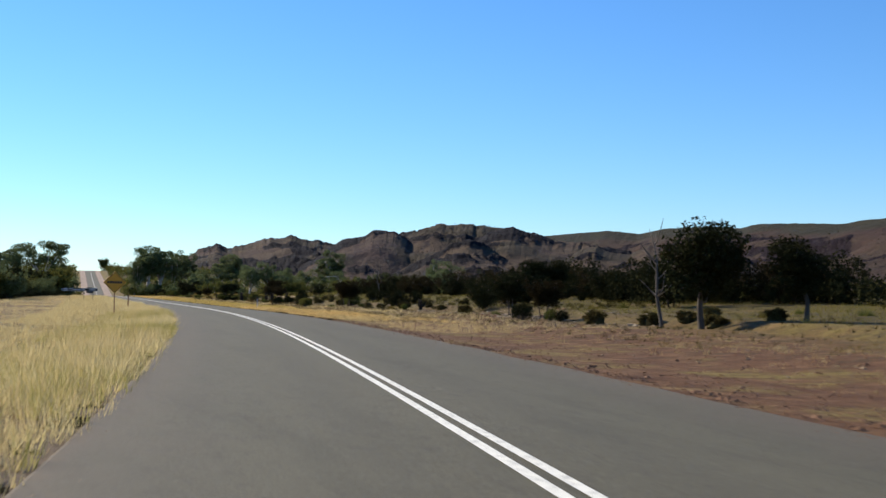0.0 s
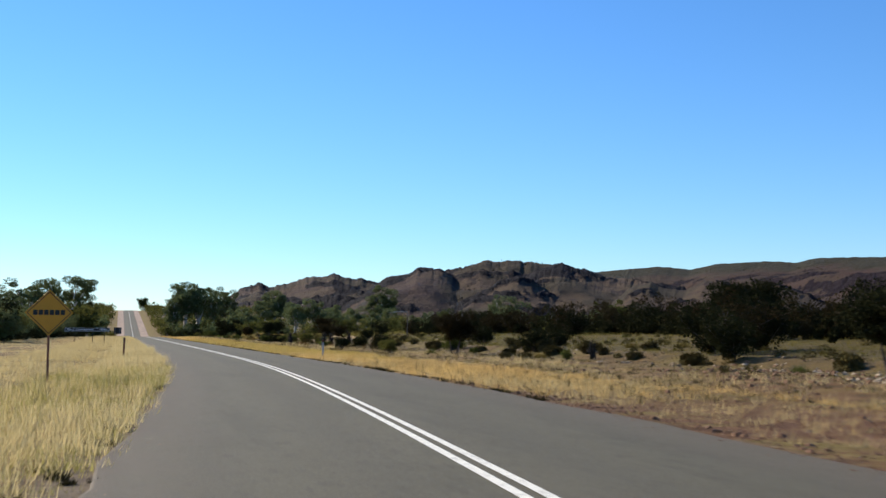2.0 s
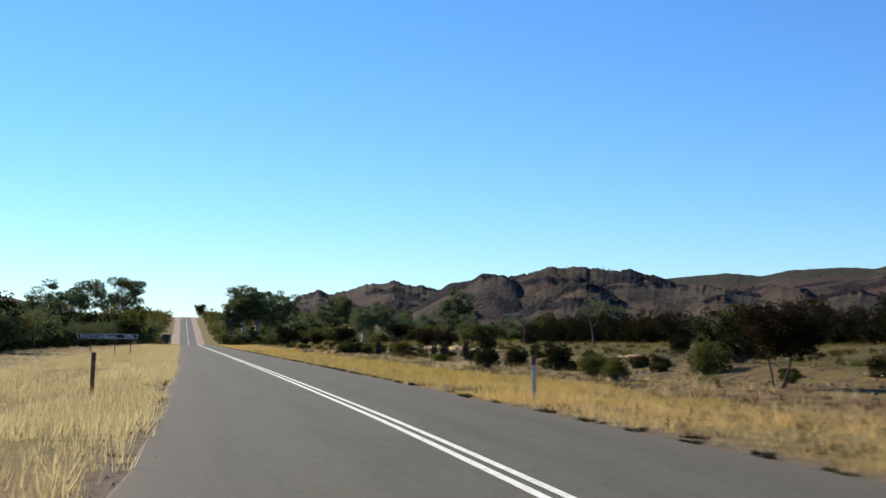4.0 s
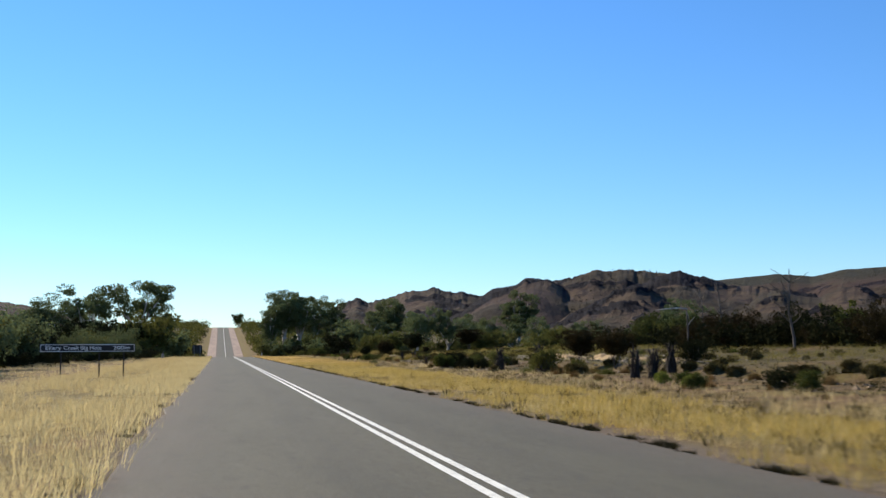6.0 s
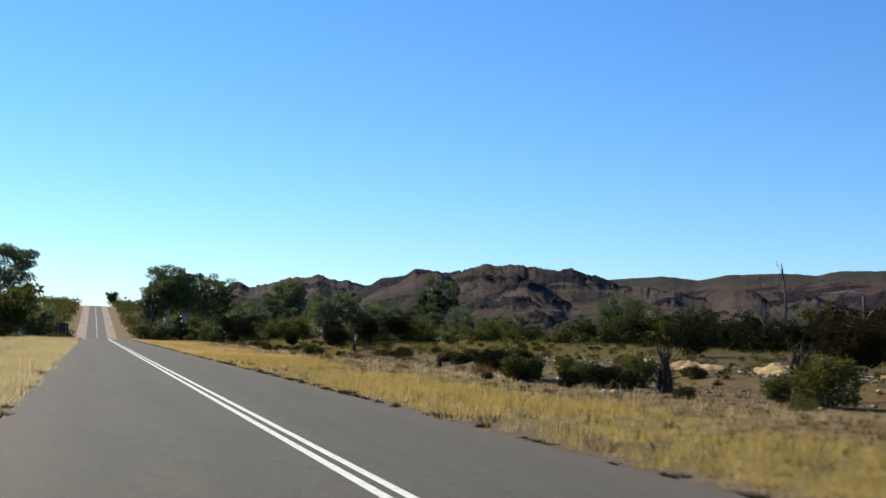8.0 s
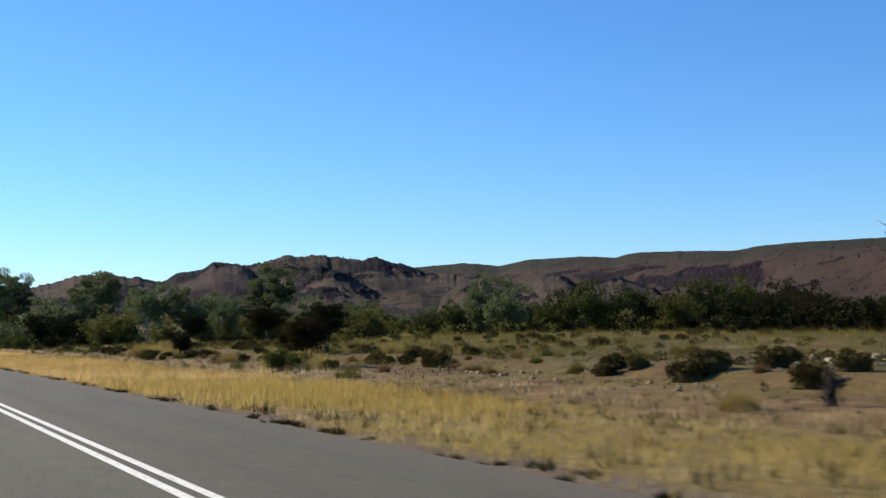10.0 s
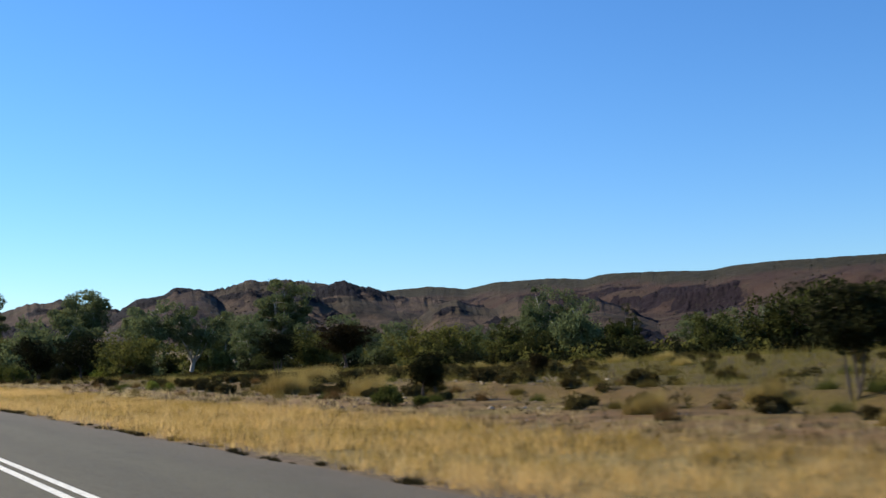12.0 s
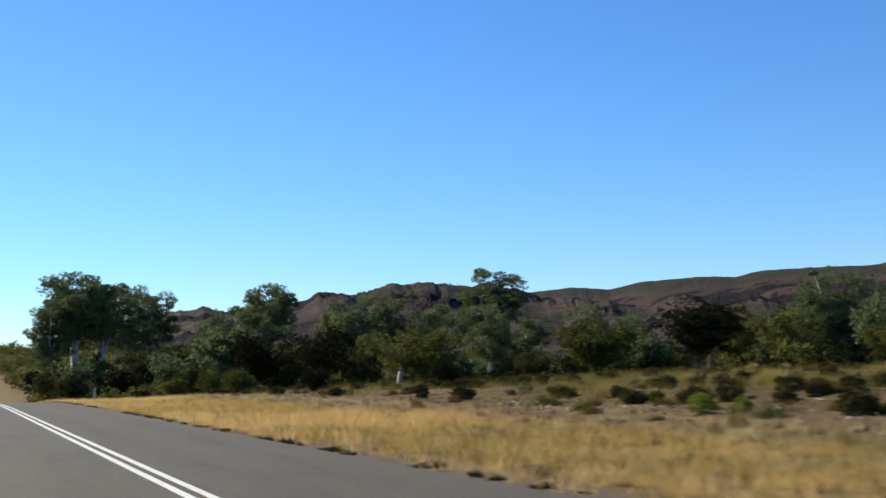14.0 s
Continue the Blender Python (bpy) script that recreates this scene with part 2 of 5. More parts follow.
# near-black leaves: the shade of backlit crowns is put into these two colours
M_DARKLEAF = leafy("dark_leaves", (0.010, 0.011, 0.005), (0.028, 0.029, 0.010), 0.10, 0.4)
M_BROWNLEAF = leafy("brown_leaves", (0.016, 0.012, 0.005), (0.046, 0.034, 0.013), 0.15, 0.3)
M_LIME = leafy("lime_leaves", (0.090, 0.115, 0.016), (0.213, 0.230, 0.041), 0.35, 0.5)
M_PALEBARK = bark("pale_bark", (0.52, 0.47, 0.40), (0.24, 0.19, 0.15))
M_DARKBARK = bark("dark_bark", (0.085, 0.066, 0.052), (0.045, 0.036, 0.030))
M_CHAR = bark("charred_wood", (0.040, 0.030, 0.022), (0.018, 0.014, 0.011))
M_DEADWOOD = bark("dead_wood", (0.120, 0.098, 0.080), (0.050, 0.042, 0.036))
M_PALEDEAD = bark("bleached_wood", (0.50, 0.46, 0.40), (0.26, 0.22, 0.18))
M_STONE = plain("pale_stone", (0.215, 0.152, 0.090), 0.9, 0, 0.3, 2.0)
M_PALEROCK = plain("pale_rock", (0.36, 0.28, 0.19), 0.9, 0, 0.35, 2.0)
M_PALEEARTH = plain("pale_earth", (0.330, 0.225, 0.108), 0.95, 0, 0.35, 1.3)
M_REDSTONE = plain("red_stone", (0.155, 0.080, 0.042), 0.9, 0, 0.35, 2.0)
M_YELLOW = plain("sign_yellow", (0.58, 0.25, 0.015), 0.45, 0, 0.10, 2.0)
M_BLACK = plain("sign_black", (0.018, 0.017, 0.016), 0.5, 0, 0.2, 4.0)
M_BROWN = plain("sign_brown", (0.016, 0.012, 0.010), 0.45, 0, 0.15, 2.0)
M_WHITE = plain("sign_white", (0.78, 0.77, 0.74), 0.45, 0, 0.06, 3.0)
M_STEEL = plain("galvanised_steel", (0.30, 0.29, 0.28), 0.5, 0.7, 0.2, 6.0)
M_POSTRED = plain("weathered_post", (0.20, 0.085, 0.05), 0.8, 0, 0.3, 6.0)
M_POSTGREY = plain("weathered_pale_post", (0.40, 0.38, 0.34), 0.7, 0, 0.25, 6.0)
M_REFLECT = plain("red_reflector", (0.12, 0.012, 0.010), 0.25, 0, 0.1, 20.0, 0.6)

# ---- plan: the road's line and the lie of the land ----
KNOT_S = (-60, 0, 30, 60, 90, 120, 160, 300)
KNOT_H = (-9.40, -7.68, -5.95, -3.59, -0.44, -0.10, 0.0, 0.0)
SS = np.arange(-60.0, 422.0, 2.0)
TH = np.radians(np.interp(SS, KNOT_S, KNOT_H))
mid = (TH[1:] + TH[:-1]) / 2
RX = np.r_[0, np.cumsum(-np.sin(mid) * 2)]
RY = np.r_[0, np.cumsum(np.cos(mid) * 2)]
at200 = int(np.argmin(abs(SS - 200)))
RX, RY = RX - RX[at200], RY - RY[at200] + 200
def smooth(a, b, v):
    u = np.clip((v - a) / (b - a), 0, 1)
    return u * u * (3 - 2 * u)


HALF_L, HALF_R = 3.41, 3.10


def right_edge(y):
    """The seal's right half; wider round the bend."""
    return HALF_R + 0.65 * (1 - smooth(50, 95, np.asarray(y, float)))



def road_x(y):
    """The centre line's x; straight on before and after the bend."""
    y = np.asarray(y, float)
    out = np.interp(y, RY, RX)
    return np.where(y < RY[0], RX[0] + (y - RY[0]) * math.tan(radians(9.4)), out)


PY = np.arange(-500.0, 5200.0, 5.0)
PZ = np.interp(PY, (-500, 306, 330, 395, 440, 520, 850, 930, 1300, 5200), (0, 0, -0.6, -4.3, -4.4, -2.0, 15.0, 16.0, 11, 11))
kern = np.exp(-0.5 * (np.arange(-5, 6) / 2.0) ** 2)
PZ = np.convolve(np.pad(PZ, 5, mode='edge'), kern / kern.sum(), mode='valid')


def road_z(y):
    return np.interp(y, PY, PZ)


def wave(x, y, s, k):
    """Cheap smooth unevenness, about -1 to 1."""
    return (np.sin(x / s + 1.7 * k + 1.3 * np.sin(y / (1.7 * s) + k)) + np.sin(y / (1.3 * s) + 2.1 * k + 1.1 * np.sin(x / (1.9 * s) - k)) + 0.6 * np.sin((x + y) / (0.61 * s) + 3 * k)) / 2.6


def land(x, y):
    x, y = np.asarray(x, float), np.asarray(y, float)
    r = x - road_x(y)
    a = np.abs(r)
    zr = road_z(y)
    verge = zr - 0.05 - 0.10 * smooth(3.3, 7.0, a)
    wide = zr * np.exp(-(r / 320.0) ** 2) - 0.15 + 0.20 * smooth(6, 11, r) + (0.95 * smooth(14, 45, r) + 0.32 * smooth(15.9, 17.0, r + 1.3 * wave(x, y, 9.0, 5))) * (1 - 0.45 * smooth(238, 272, y) - 0.55 * smooth(285, 345, y)) - 1.4 * smooth(60, 130, a) * smooth(280, 350, y) - 0.4 * smooth(20, 100, -r)
    wide = wide + 0.07 * wave(x, y, 2.7, 1) * smooth(6, 12, a) + 0.22 * wave(x, y, 17.0, 2) * smooth(12, 40, a) + 1.3 * wave(x, y, 90.0, 3) * smooth(120, 400, a)
    return verge * (1 - smooth(5.5, 12, a)) + wide * smooth(5.5, 12, a)


# ---- mesh helpers ----
def mesh(name, verts, faces, mat, flat=False):
    me = bpy.data.meshes.new(name)
    me.from_pydata([tuple(v) for v in verts], [], [tuple(f) for f in faces])
    me.materials.append(mat)
    if not flat:
        me.shade_smooth()
    me.update()
    return me


def fast_mesh(name, verts, size, mat, smooth_shade=False):
    """A mesh of loose faces of one size (3 or 4 corners), from an (n*size, 3) array."""
    verts = np.ascontiguousarray(verts, np.float32)
    n = len(verts) // size
    me = bpy.data.meshes.new(name)
    me.vertices.add(len(verts))
    me.vertices.foreach_set("co", verts.ravel())
    me.loops.add(len(verts))
    me.loops.foreach_set("vertex_index", np.arange(len(verts), dtype=np.int32))
    me.polygons.add(n)
    me.polygons.foreach_set("loop_start", np.arange(0, n * size, size, dtype=np.int32))
    me.materials.append(mat)
    me.update(calc_edges=True)
    return me


def grid_mesh(name, X, Y, Z, mat):
    """A sheet over 2D arrays of places."""
    r, c = X.shape
    v = np.stack([X, Y, Z], -1).reshape(-1, 3).astype(np.float32)
    i = np.arange((r - 1) * (c - 1))
    i = i // (c - 1) * c + i % (c - 1)
    q = np.stack([i, i + 1, i + c + 1, i + c], -1).astype(np.int32)
    me = bpy.data.meshes.new(name)
    me.vertices.add(len(v))
    me.vertices.foreach_set("co", v.ravel())
    me.loops.add(q.size)
    me.loops.foreach_set("vertex_index", q.ravel())
    me.polygons.add(len(q))
    me.polygons.foreach_set("loop_start", np.arange(0, q.size, 4, dtype=np.int32))
    me.materials.append(mat)
    me.update(calc_edges=True)
    me.shade_smooth()
    return me


def part(name, bm, mat, parent, label=""):
    me = bpy.data.meshes.new(name)
    bm.to_mesh(me)
    bm.free()
    me.materials.append(mat)
    ob = new(name, me)
    ob.parent = parent
    return tagged(ob, label)


def child(name, me, parent, label=""):
    ob = new(name, me)
    ob.parent = parent
    return tagged(ob, label)


def box(bm, x0, x1, y0, y1, z0, z1, bevel=0.0):
    m = Matrix.Translation(((x0 + x1) / 2, (y0 + y1) / 2, (z0 + z1) / 2)) @ Matrix.Diagonal((x1 - x0, y1 - y0, z1 - z0, 1))
    made = bmesh.ops.create_cube(bm, size=1.0, matrix=m)
    if bevel:
        es = list({e for v in made["verts"] for e in v.link_edges})
        bmesh.ops.bevel(bm, geom=es, offset=bevel, segments=2, affect='EDGES', profile=0.5)
    return bm


def rod(bm, a, b, r0, r1, n=10):
    a, b = Vector(a), Vector(b)
    d = b - a
    m = Matrix.Translation((a + b) / 2) @ d.to_track_quat('Z', 'Y').to_matrix().to_4x4()
    bmesh.ops.create_cone(bm, cap_ends=True, segments=n, radius1=r0, radius2=r1, depth=d.length, matrix=m)
    return bm


# ---- the land ----
def spaced(*runs):
    out = [runs[0][0]]
    for a, b, s in runs:
        n = max(1, int(round((b - a) / s)))
        out += list(np.linspace(a, b, n + 1)[1:])
    return np.array(out)


gx = spaced((-3500, -600, 240), (-600, -120, 24), (-120, -30, 5), (-30, -7, 0.9), (-7, 8, 0.5), (8, 40, 0.8), (40, 140, 4), (140, 600, 20), (600, 3500, 240))
gy = spaced((-600, -60, 30), (-60, 0, 4), (0, 290, 0.9), (290, 460, 4), (460, 1000, 15), (1000, 4600, 180))
GX, GY = np.meshgrid(gx, gy)
GX = GX + road_x(GY) * np.exp(-(GX / 60.0) ** 2)
ground = new("ground", grid_mesh("ground", GX, GY, land(GX, GY) - 0.02, M_GROUND))
at = ground.data.attributes.new("off", 'FLOAT', 'POINT')
at.data.foreach_set("value", (GX - road_x(GY)).ravel().astype(np.float32))
tagged(ground, "red-brown dry soil with straw grass and scattered stones", "ground", kind="structure")

ry = spaced((-300, -40, 8), (-40, 300, 2), (300, 480, 4), (480, 1300, 12))


def ribbon(name, lo, hi, lift, mat, ys, steps=1, thick=0.0):
    """A strip along the road between two offsets from its centre line."""
    cx, slope = road_x(ys), np.gradient(road_x(ys), ys)
    nx, ny = 1 / np.sqrt(1 + slope ** 2), -slope / np.sqrt(1 + slope ** 2)
    off = np.linspace(lo, hi, steps + 1)
    if thick:
        off = np.r_[lo - 0.05, lo, lo + 0.03, off[1:-1], hi - 0.03, hi, hi + 0.05]
    grow = (right_edge(ys) / HALF_R)[:, None] if thick else 1.0
    wide = np.where(off > 0, off * grow, off + 0 * ys[:, None])
    X = cx[:, None] + nx[:, None] * wide
    Y = ys[:, None] + ny[:, None] * wide
    Z = road_z(ys)[:, None] + lift - 0.012 * np.abs(wide)
    if thick:
        jag = 0.05 * np.sin(ys * 1.9) + 0.04 * np.sin(ys * 4.3 + 1)
        for c in (0, 1, 2):
            X[:, c] += jag
            X[:, -1 - c] += jag[::-1]
        Z[:, 0] -= thick
        Z[:, -1] -= thick
    return grid_mesh(name, X, Y, Z, mat), off


me, off = ribbon("road", -HALF_L, HALF_R, -0.004, M_ROAD, ry, 14, 0.08)
edge = np.where(off < 0, -off / HALF_L, off / HALF_R)
at = me.attributes.new("edge", 'FLOAT', 'POINT')
at.data.foreach_set("value", np.tile(edge, len(ry)).astype(np.float32))
road = tagged(new("road", me), "grey worn sealed country road with rough edges", "road", kind="structure")
ly = ry[ry < 330]
for side in (-1, 1):
    ln, _ = ribbon("road_line", side * 0.10 - 0.05, side * 0.10 + 0.05, 0.001, M_LINE, ly)
    tagged(new("road_line", ln), "solid white painted barrier line of a double pair", "road line", "double centre line", "structure")
for lo, hi in ((-HALF_L - 3.2, -HALF_L - 0.03), (HALF_R + 0.03, HALF_R + 3.2)):
    sh, _ = ribbon("shoulder", lo, hi, 0.0, M_SHOULDER, ry[ry >= 316], 4)
    for q in sh.vertices:
        q.co.z += 0.035
    tagged(new("shoulder", sh), "pale pink gravel shoulder beside the seal", "road shoulder", kind="structure")
ln, _ = ribbon("road_line", -0.06, 0.06, 0.001, M_LINE, ry[ry >= 380])
tagged(new("road_line", ln), "white painted centre line on the far rise", "road line", kind="structure")


# ---- hills ----
def fractal(x, y, s, octaves=5, gain=0.52, k=0.0):
    out, amp = 0, 1.0
    for i in range(octaves):
        out = out + amp * wave(x, y, s, k + i * 1.37)
        s, amp = s / 2.05, amp * gain
    return out


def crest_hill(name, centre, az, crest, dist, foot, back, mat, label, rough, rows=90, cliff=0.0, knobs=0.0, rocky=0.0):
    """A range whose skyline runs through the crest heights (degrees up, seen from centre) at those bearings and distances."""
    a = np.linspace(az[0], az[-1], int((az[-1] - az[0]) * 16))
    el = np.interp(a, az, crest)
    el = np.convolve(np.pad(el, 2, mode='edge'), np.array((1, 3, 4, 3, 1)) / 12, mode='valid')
    fall = smooth(0.0, 0.35, -np.gradient(el, a))          # flanks that drop to the right: crags, their shade put into the dark colour too
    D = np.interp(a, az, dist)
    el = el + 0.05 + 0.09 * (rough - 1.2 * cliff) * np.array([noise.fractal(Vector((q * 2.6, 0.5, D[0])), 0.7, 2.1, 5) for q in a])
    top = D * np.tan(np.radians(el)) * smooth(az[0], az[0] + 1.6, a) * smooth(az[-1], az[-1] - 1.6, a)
    wide = np.ones(33) / 33
    broad = np.convolve(np.pad(top, 32, mode='edge'), np.convolve(wide, wide), mode='valid')
    u = np.linspace(0, 1, rows)
    A = np.radians(a)[None, :]
    ft = foot * D
    R = np.where(u[:, None] < 0.75, ft + (D - ft) * (u[:, None] / 0.75), D + (back * D) * ((u[:, None] - 0.75) / 0.25))
    X, Y = centre[0] + R * np.sin(A), centre[1] + R * np.cos(A)
    f = np.clip((R - ft) / (D - ft), 0, 1)
    prof = 0.65 * smooth(0.0, 1.06, f) + 0.35 * f ** 1.2
    if cliff:
        prof = (1 - cliff) * f ** 1.5 * 0.9 + 0.1 * f + cliff * smooth(0.62, 0.74, f + 0.05 * fractal(X, Y, 60.0, 3))
    down = np.clip((R - D) / (back * D), 0, 1)
    prof = np.where(R > D, 1 - down ** 1.2 * 1.15, prof)
    flat = list(zip(X.ravel(), Y.ravel()))
    n = np.array([noise.fractal(Vector((x / 95, y / 95, 3.1)), 0.9, 2.1, 6) for x, y in flat]).reshape(X.shape)
    ridged = np.array([noise.ridged_multi_fractal(Vector((x / 210, y / 210, 7.7)), 0.95, 2.15, 7, 1.0, 2.0) for x, y in flat]).reshape(X.shape)
    body = np.clip(4 * f * (1 - f), 0, 1) * (0.35 + 0.65 * (R < D))
    near_crest = smooth(0.50, 1.0, f + 0.10 * n)
    H = (broad[None, :] * (1 - near_crest) + top[None, :] * near_crest) * prof + rough * (body * ((ridged - 1.1) * 9 + n * 6) + n * 1.3 * np.clip(f * 3, 0, 1))
    fine = np.array([noise.fractal(Vector((x / 16, y / 16, 1.3)), 0.8, 2.2, 4) for x, y in flat]).reshape(X.shape)
    patch = np.array([noise.fractal(Vector((x / 75, y / 75, 9.4)), 0.9, 2.1, 6) for x, y in flat]).reshape(X.shape)
    if knobs:
        # the fall term darkens right-hand flanks: part crag, part painted shade
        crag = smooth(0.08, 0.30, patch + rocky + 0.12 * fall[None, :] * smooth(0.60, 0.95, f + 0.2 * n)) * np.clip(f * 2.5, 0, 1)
        H = H + knobs * crag * (0.8 + 5.0 * np.abs(fine)) * (1 - 0.6 * smooth(0.85, 1.0, f))
    elif cliff:
        crag = smooth(0.48, 0.62, f + 0.10 * n) * smooth(0.84, 0.74, f + 0.10 * n) * smooth(-0.02, 0.30, patch)
        H = H + crag * 2.0 * np.abs(fine)
    else:
        crag = 0 * X
    step = (5.5 if cliff else 8.0) + 3.0 * patch + 1.5 * n                      # the outcrops break into ledges
    frac = H / step - np.floor(H / step)
    ledge = step * (np.floor(H / step) + smooth(0.45, 0.85, frac))
    H = H + (ledge - H + 1.0 * fine) * (0.45 if cliff else 0.06) * np.clip(crag, 0, 1)
    H = H - 3.5 * (1 - smooth(0, 0.08, f)) - 0.5
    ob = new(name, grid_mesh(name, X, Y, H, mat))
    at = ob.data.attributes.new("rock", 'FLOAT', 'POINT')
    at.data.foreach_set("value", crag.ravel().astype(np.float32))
    grown = (smooth(0.80, 0.90, f + 0.10 * n) if cliff else 0.6 * smooth(0.05, 0.35, n)) * (crag < 0.5)
    at = ob.data.attributes.new("cap", 'FLOAT', 'POINT')
    at.data.foreach_set("value", grown.ravel().astype(np.float32))
    tagged(ob, label, "hill", kind="structure")
    return X, Y, H


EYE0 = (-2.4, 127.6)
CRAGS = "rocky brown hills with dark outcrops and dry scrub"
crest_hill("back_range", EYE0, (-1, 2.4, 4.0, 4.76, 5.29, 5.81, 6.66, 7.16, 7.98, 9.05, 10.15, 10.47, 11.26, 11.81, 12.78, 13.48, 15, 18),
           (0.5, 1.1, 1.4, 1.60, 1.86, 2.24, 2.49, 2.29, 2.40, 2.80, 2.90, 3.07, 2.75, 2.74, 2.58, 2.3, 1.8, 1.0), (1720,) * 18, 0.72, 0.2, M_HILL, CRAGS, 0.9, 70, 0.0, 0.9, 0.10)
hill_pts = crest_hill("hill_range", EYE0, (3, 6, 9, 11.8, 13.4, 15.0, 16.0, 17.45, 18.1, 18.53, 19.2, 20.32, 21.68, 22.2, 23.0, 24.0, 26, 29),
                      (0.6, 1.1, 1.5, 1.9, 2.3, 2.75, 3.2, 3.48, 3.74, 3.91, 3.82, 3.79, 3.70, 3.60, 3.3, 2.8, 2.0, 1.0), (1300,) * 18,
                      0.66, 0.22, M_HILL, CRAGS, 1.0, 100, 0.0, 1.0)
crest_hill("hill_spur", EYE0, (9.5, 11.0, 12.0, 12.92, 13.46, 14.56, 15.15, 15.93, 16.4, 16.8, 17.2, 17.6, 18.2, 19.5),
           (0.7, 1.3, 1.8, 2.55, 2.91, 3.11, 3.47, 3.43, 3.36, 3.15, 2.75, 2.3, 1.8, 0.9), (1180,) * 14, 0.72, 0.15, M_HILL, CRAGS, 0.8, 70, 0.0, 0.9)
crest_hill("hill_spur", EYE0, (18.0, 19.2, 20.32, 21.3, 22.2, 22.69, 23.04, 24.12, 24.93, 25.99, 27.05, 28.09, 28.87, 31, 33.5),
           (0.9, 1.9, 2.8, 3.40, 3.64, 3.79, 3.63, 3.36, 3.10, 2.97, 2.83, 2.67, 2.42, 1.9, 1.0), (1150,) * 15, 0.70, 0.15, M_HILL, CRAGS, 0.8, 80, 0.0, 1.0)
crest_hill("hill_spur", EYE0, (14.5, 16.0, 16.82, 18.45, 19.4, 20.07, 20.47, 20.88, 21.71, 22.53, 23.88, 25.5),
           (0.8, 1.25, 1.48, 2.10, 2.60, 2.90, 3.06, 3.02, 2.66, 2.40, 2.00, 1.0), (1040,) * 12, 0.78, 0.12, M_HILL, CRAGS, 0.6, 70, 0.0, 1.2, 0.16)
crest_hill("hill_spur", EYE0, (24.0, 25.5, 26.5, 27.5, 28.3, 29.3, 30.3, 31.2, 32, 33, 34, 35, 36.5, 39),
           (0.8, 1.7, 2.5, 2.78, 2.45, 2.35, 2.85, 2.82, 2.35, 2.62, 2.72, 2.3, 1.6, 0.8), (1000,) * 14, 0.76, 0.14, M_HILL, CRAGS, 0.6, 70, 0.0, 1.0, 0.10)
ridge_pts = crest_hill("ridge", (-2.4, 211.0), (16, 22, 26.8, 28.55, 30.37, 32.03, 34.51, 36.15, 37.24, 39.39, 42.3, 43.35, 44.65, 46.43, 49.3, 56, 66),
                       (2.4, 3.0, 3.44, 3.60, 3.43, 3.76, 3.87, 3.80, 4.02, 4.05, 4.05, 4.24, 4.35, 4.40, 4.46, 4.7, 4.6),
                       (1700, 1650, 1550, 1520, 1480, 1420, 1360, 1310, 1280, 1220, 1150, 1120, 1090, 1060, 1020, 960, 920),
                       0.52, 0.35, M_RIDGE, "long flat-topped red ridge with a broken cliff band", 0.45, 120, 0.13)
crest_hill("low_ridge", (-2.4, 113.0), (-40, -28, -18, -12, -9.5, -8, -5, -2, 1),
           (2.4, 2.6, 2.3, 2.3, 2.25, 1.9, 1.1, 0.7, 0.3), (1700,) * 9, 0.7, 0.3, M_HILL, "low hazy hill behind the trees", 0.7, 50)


# ---- plants: builders ----
def tube(path, radii, n=6):
    """Quads of a bent tapered tube along a path of points."""
    path = [Vector(p) for p in path]
    rings = []
    for i, p in enumerate(path):
        d = (path[min(i + 1, len(path) - 1)] - path[max(i - 1, 0)]).normalized()
        s = d.orthogonal().normalized()
        t = d.cross(s)
        rings.append([p + (s * math.cos(2 * math.pi * j / n) + t * math.sin(2 * math.pi * j / n)) * radii[i] for j in range(n)])
    return rings


def add_tube(v, f, path, radii, n=6):
    base = len(v)
    for ring in tube(path, radii, n):
        v.extend(ring)
    for i in range(len(path) - 1):
        for j in range(n):
            k = (j + 1) % n
            f.append((base + i * n + j, base + i * n + k, base + (i + 1) * n + k, base + (i + 1) * n + j))
    f.append(tuple(base + (len(path) - 1) * n + j for j in range(n)))


def leaves(rng, centres, radii, count, length, width, droop=0.5, squash=0.75):
    """Narrow leaf sprays in clumps round the centres; returns (n*3, 3) corners."""
    c = np.repeat(np.asarray(centres, float), count, axis=0)
    r = np.repeat(np.asarray(radii, float), count)
    n = len(c)
    d = rng.normal(size=(n, 3))
    d /= np.linalg.norm(d, axis=1)[:, None]
    p = c + d * (r * rng.uniform(0.25, 1.0, n) ** 0.55)[:, None] * np.array([1, 1, squash])
    a = d * 0.7 + rng.normal(size=(n, 3)) * 0.6
    a[:, 2] -= droop
    a /= np.linalg.norm(a, axis=1)[:, None]
    b = np.cross(a, rng.normal(size=(n, 3)))
    b /= np.linalg.norm(b, axis=1)[:, None]
    L = (length * rng.uniform(0.6, 1.35, n))[:, None]
    W = (width * rng.uniform(0.6, 1.3, n))[:, None]
    q = np.stack([p - a * L * 0.5, p + b * W * 0.75 + a * L * 0.1, p + a * L * 0.5 - b * W * 0.4], 1)
    return q.reshape(-1, 3)


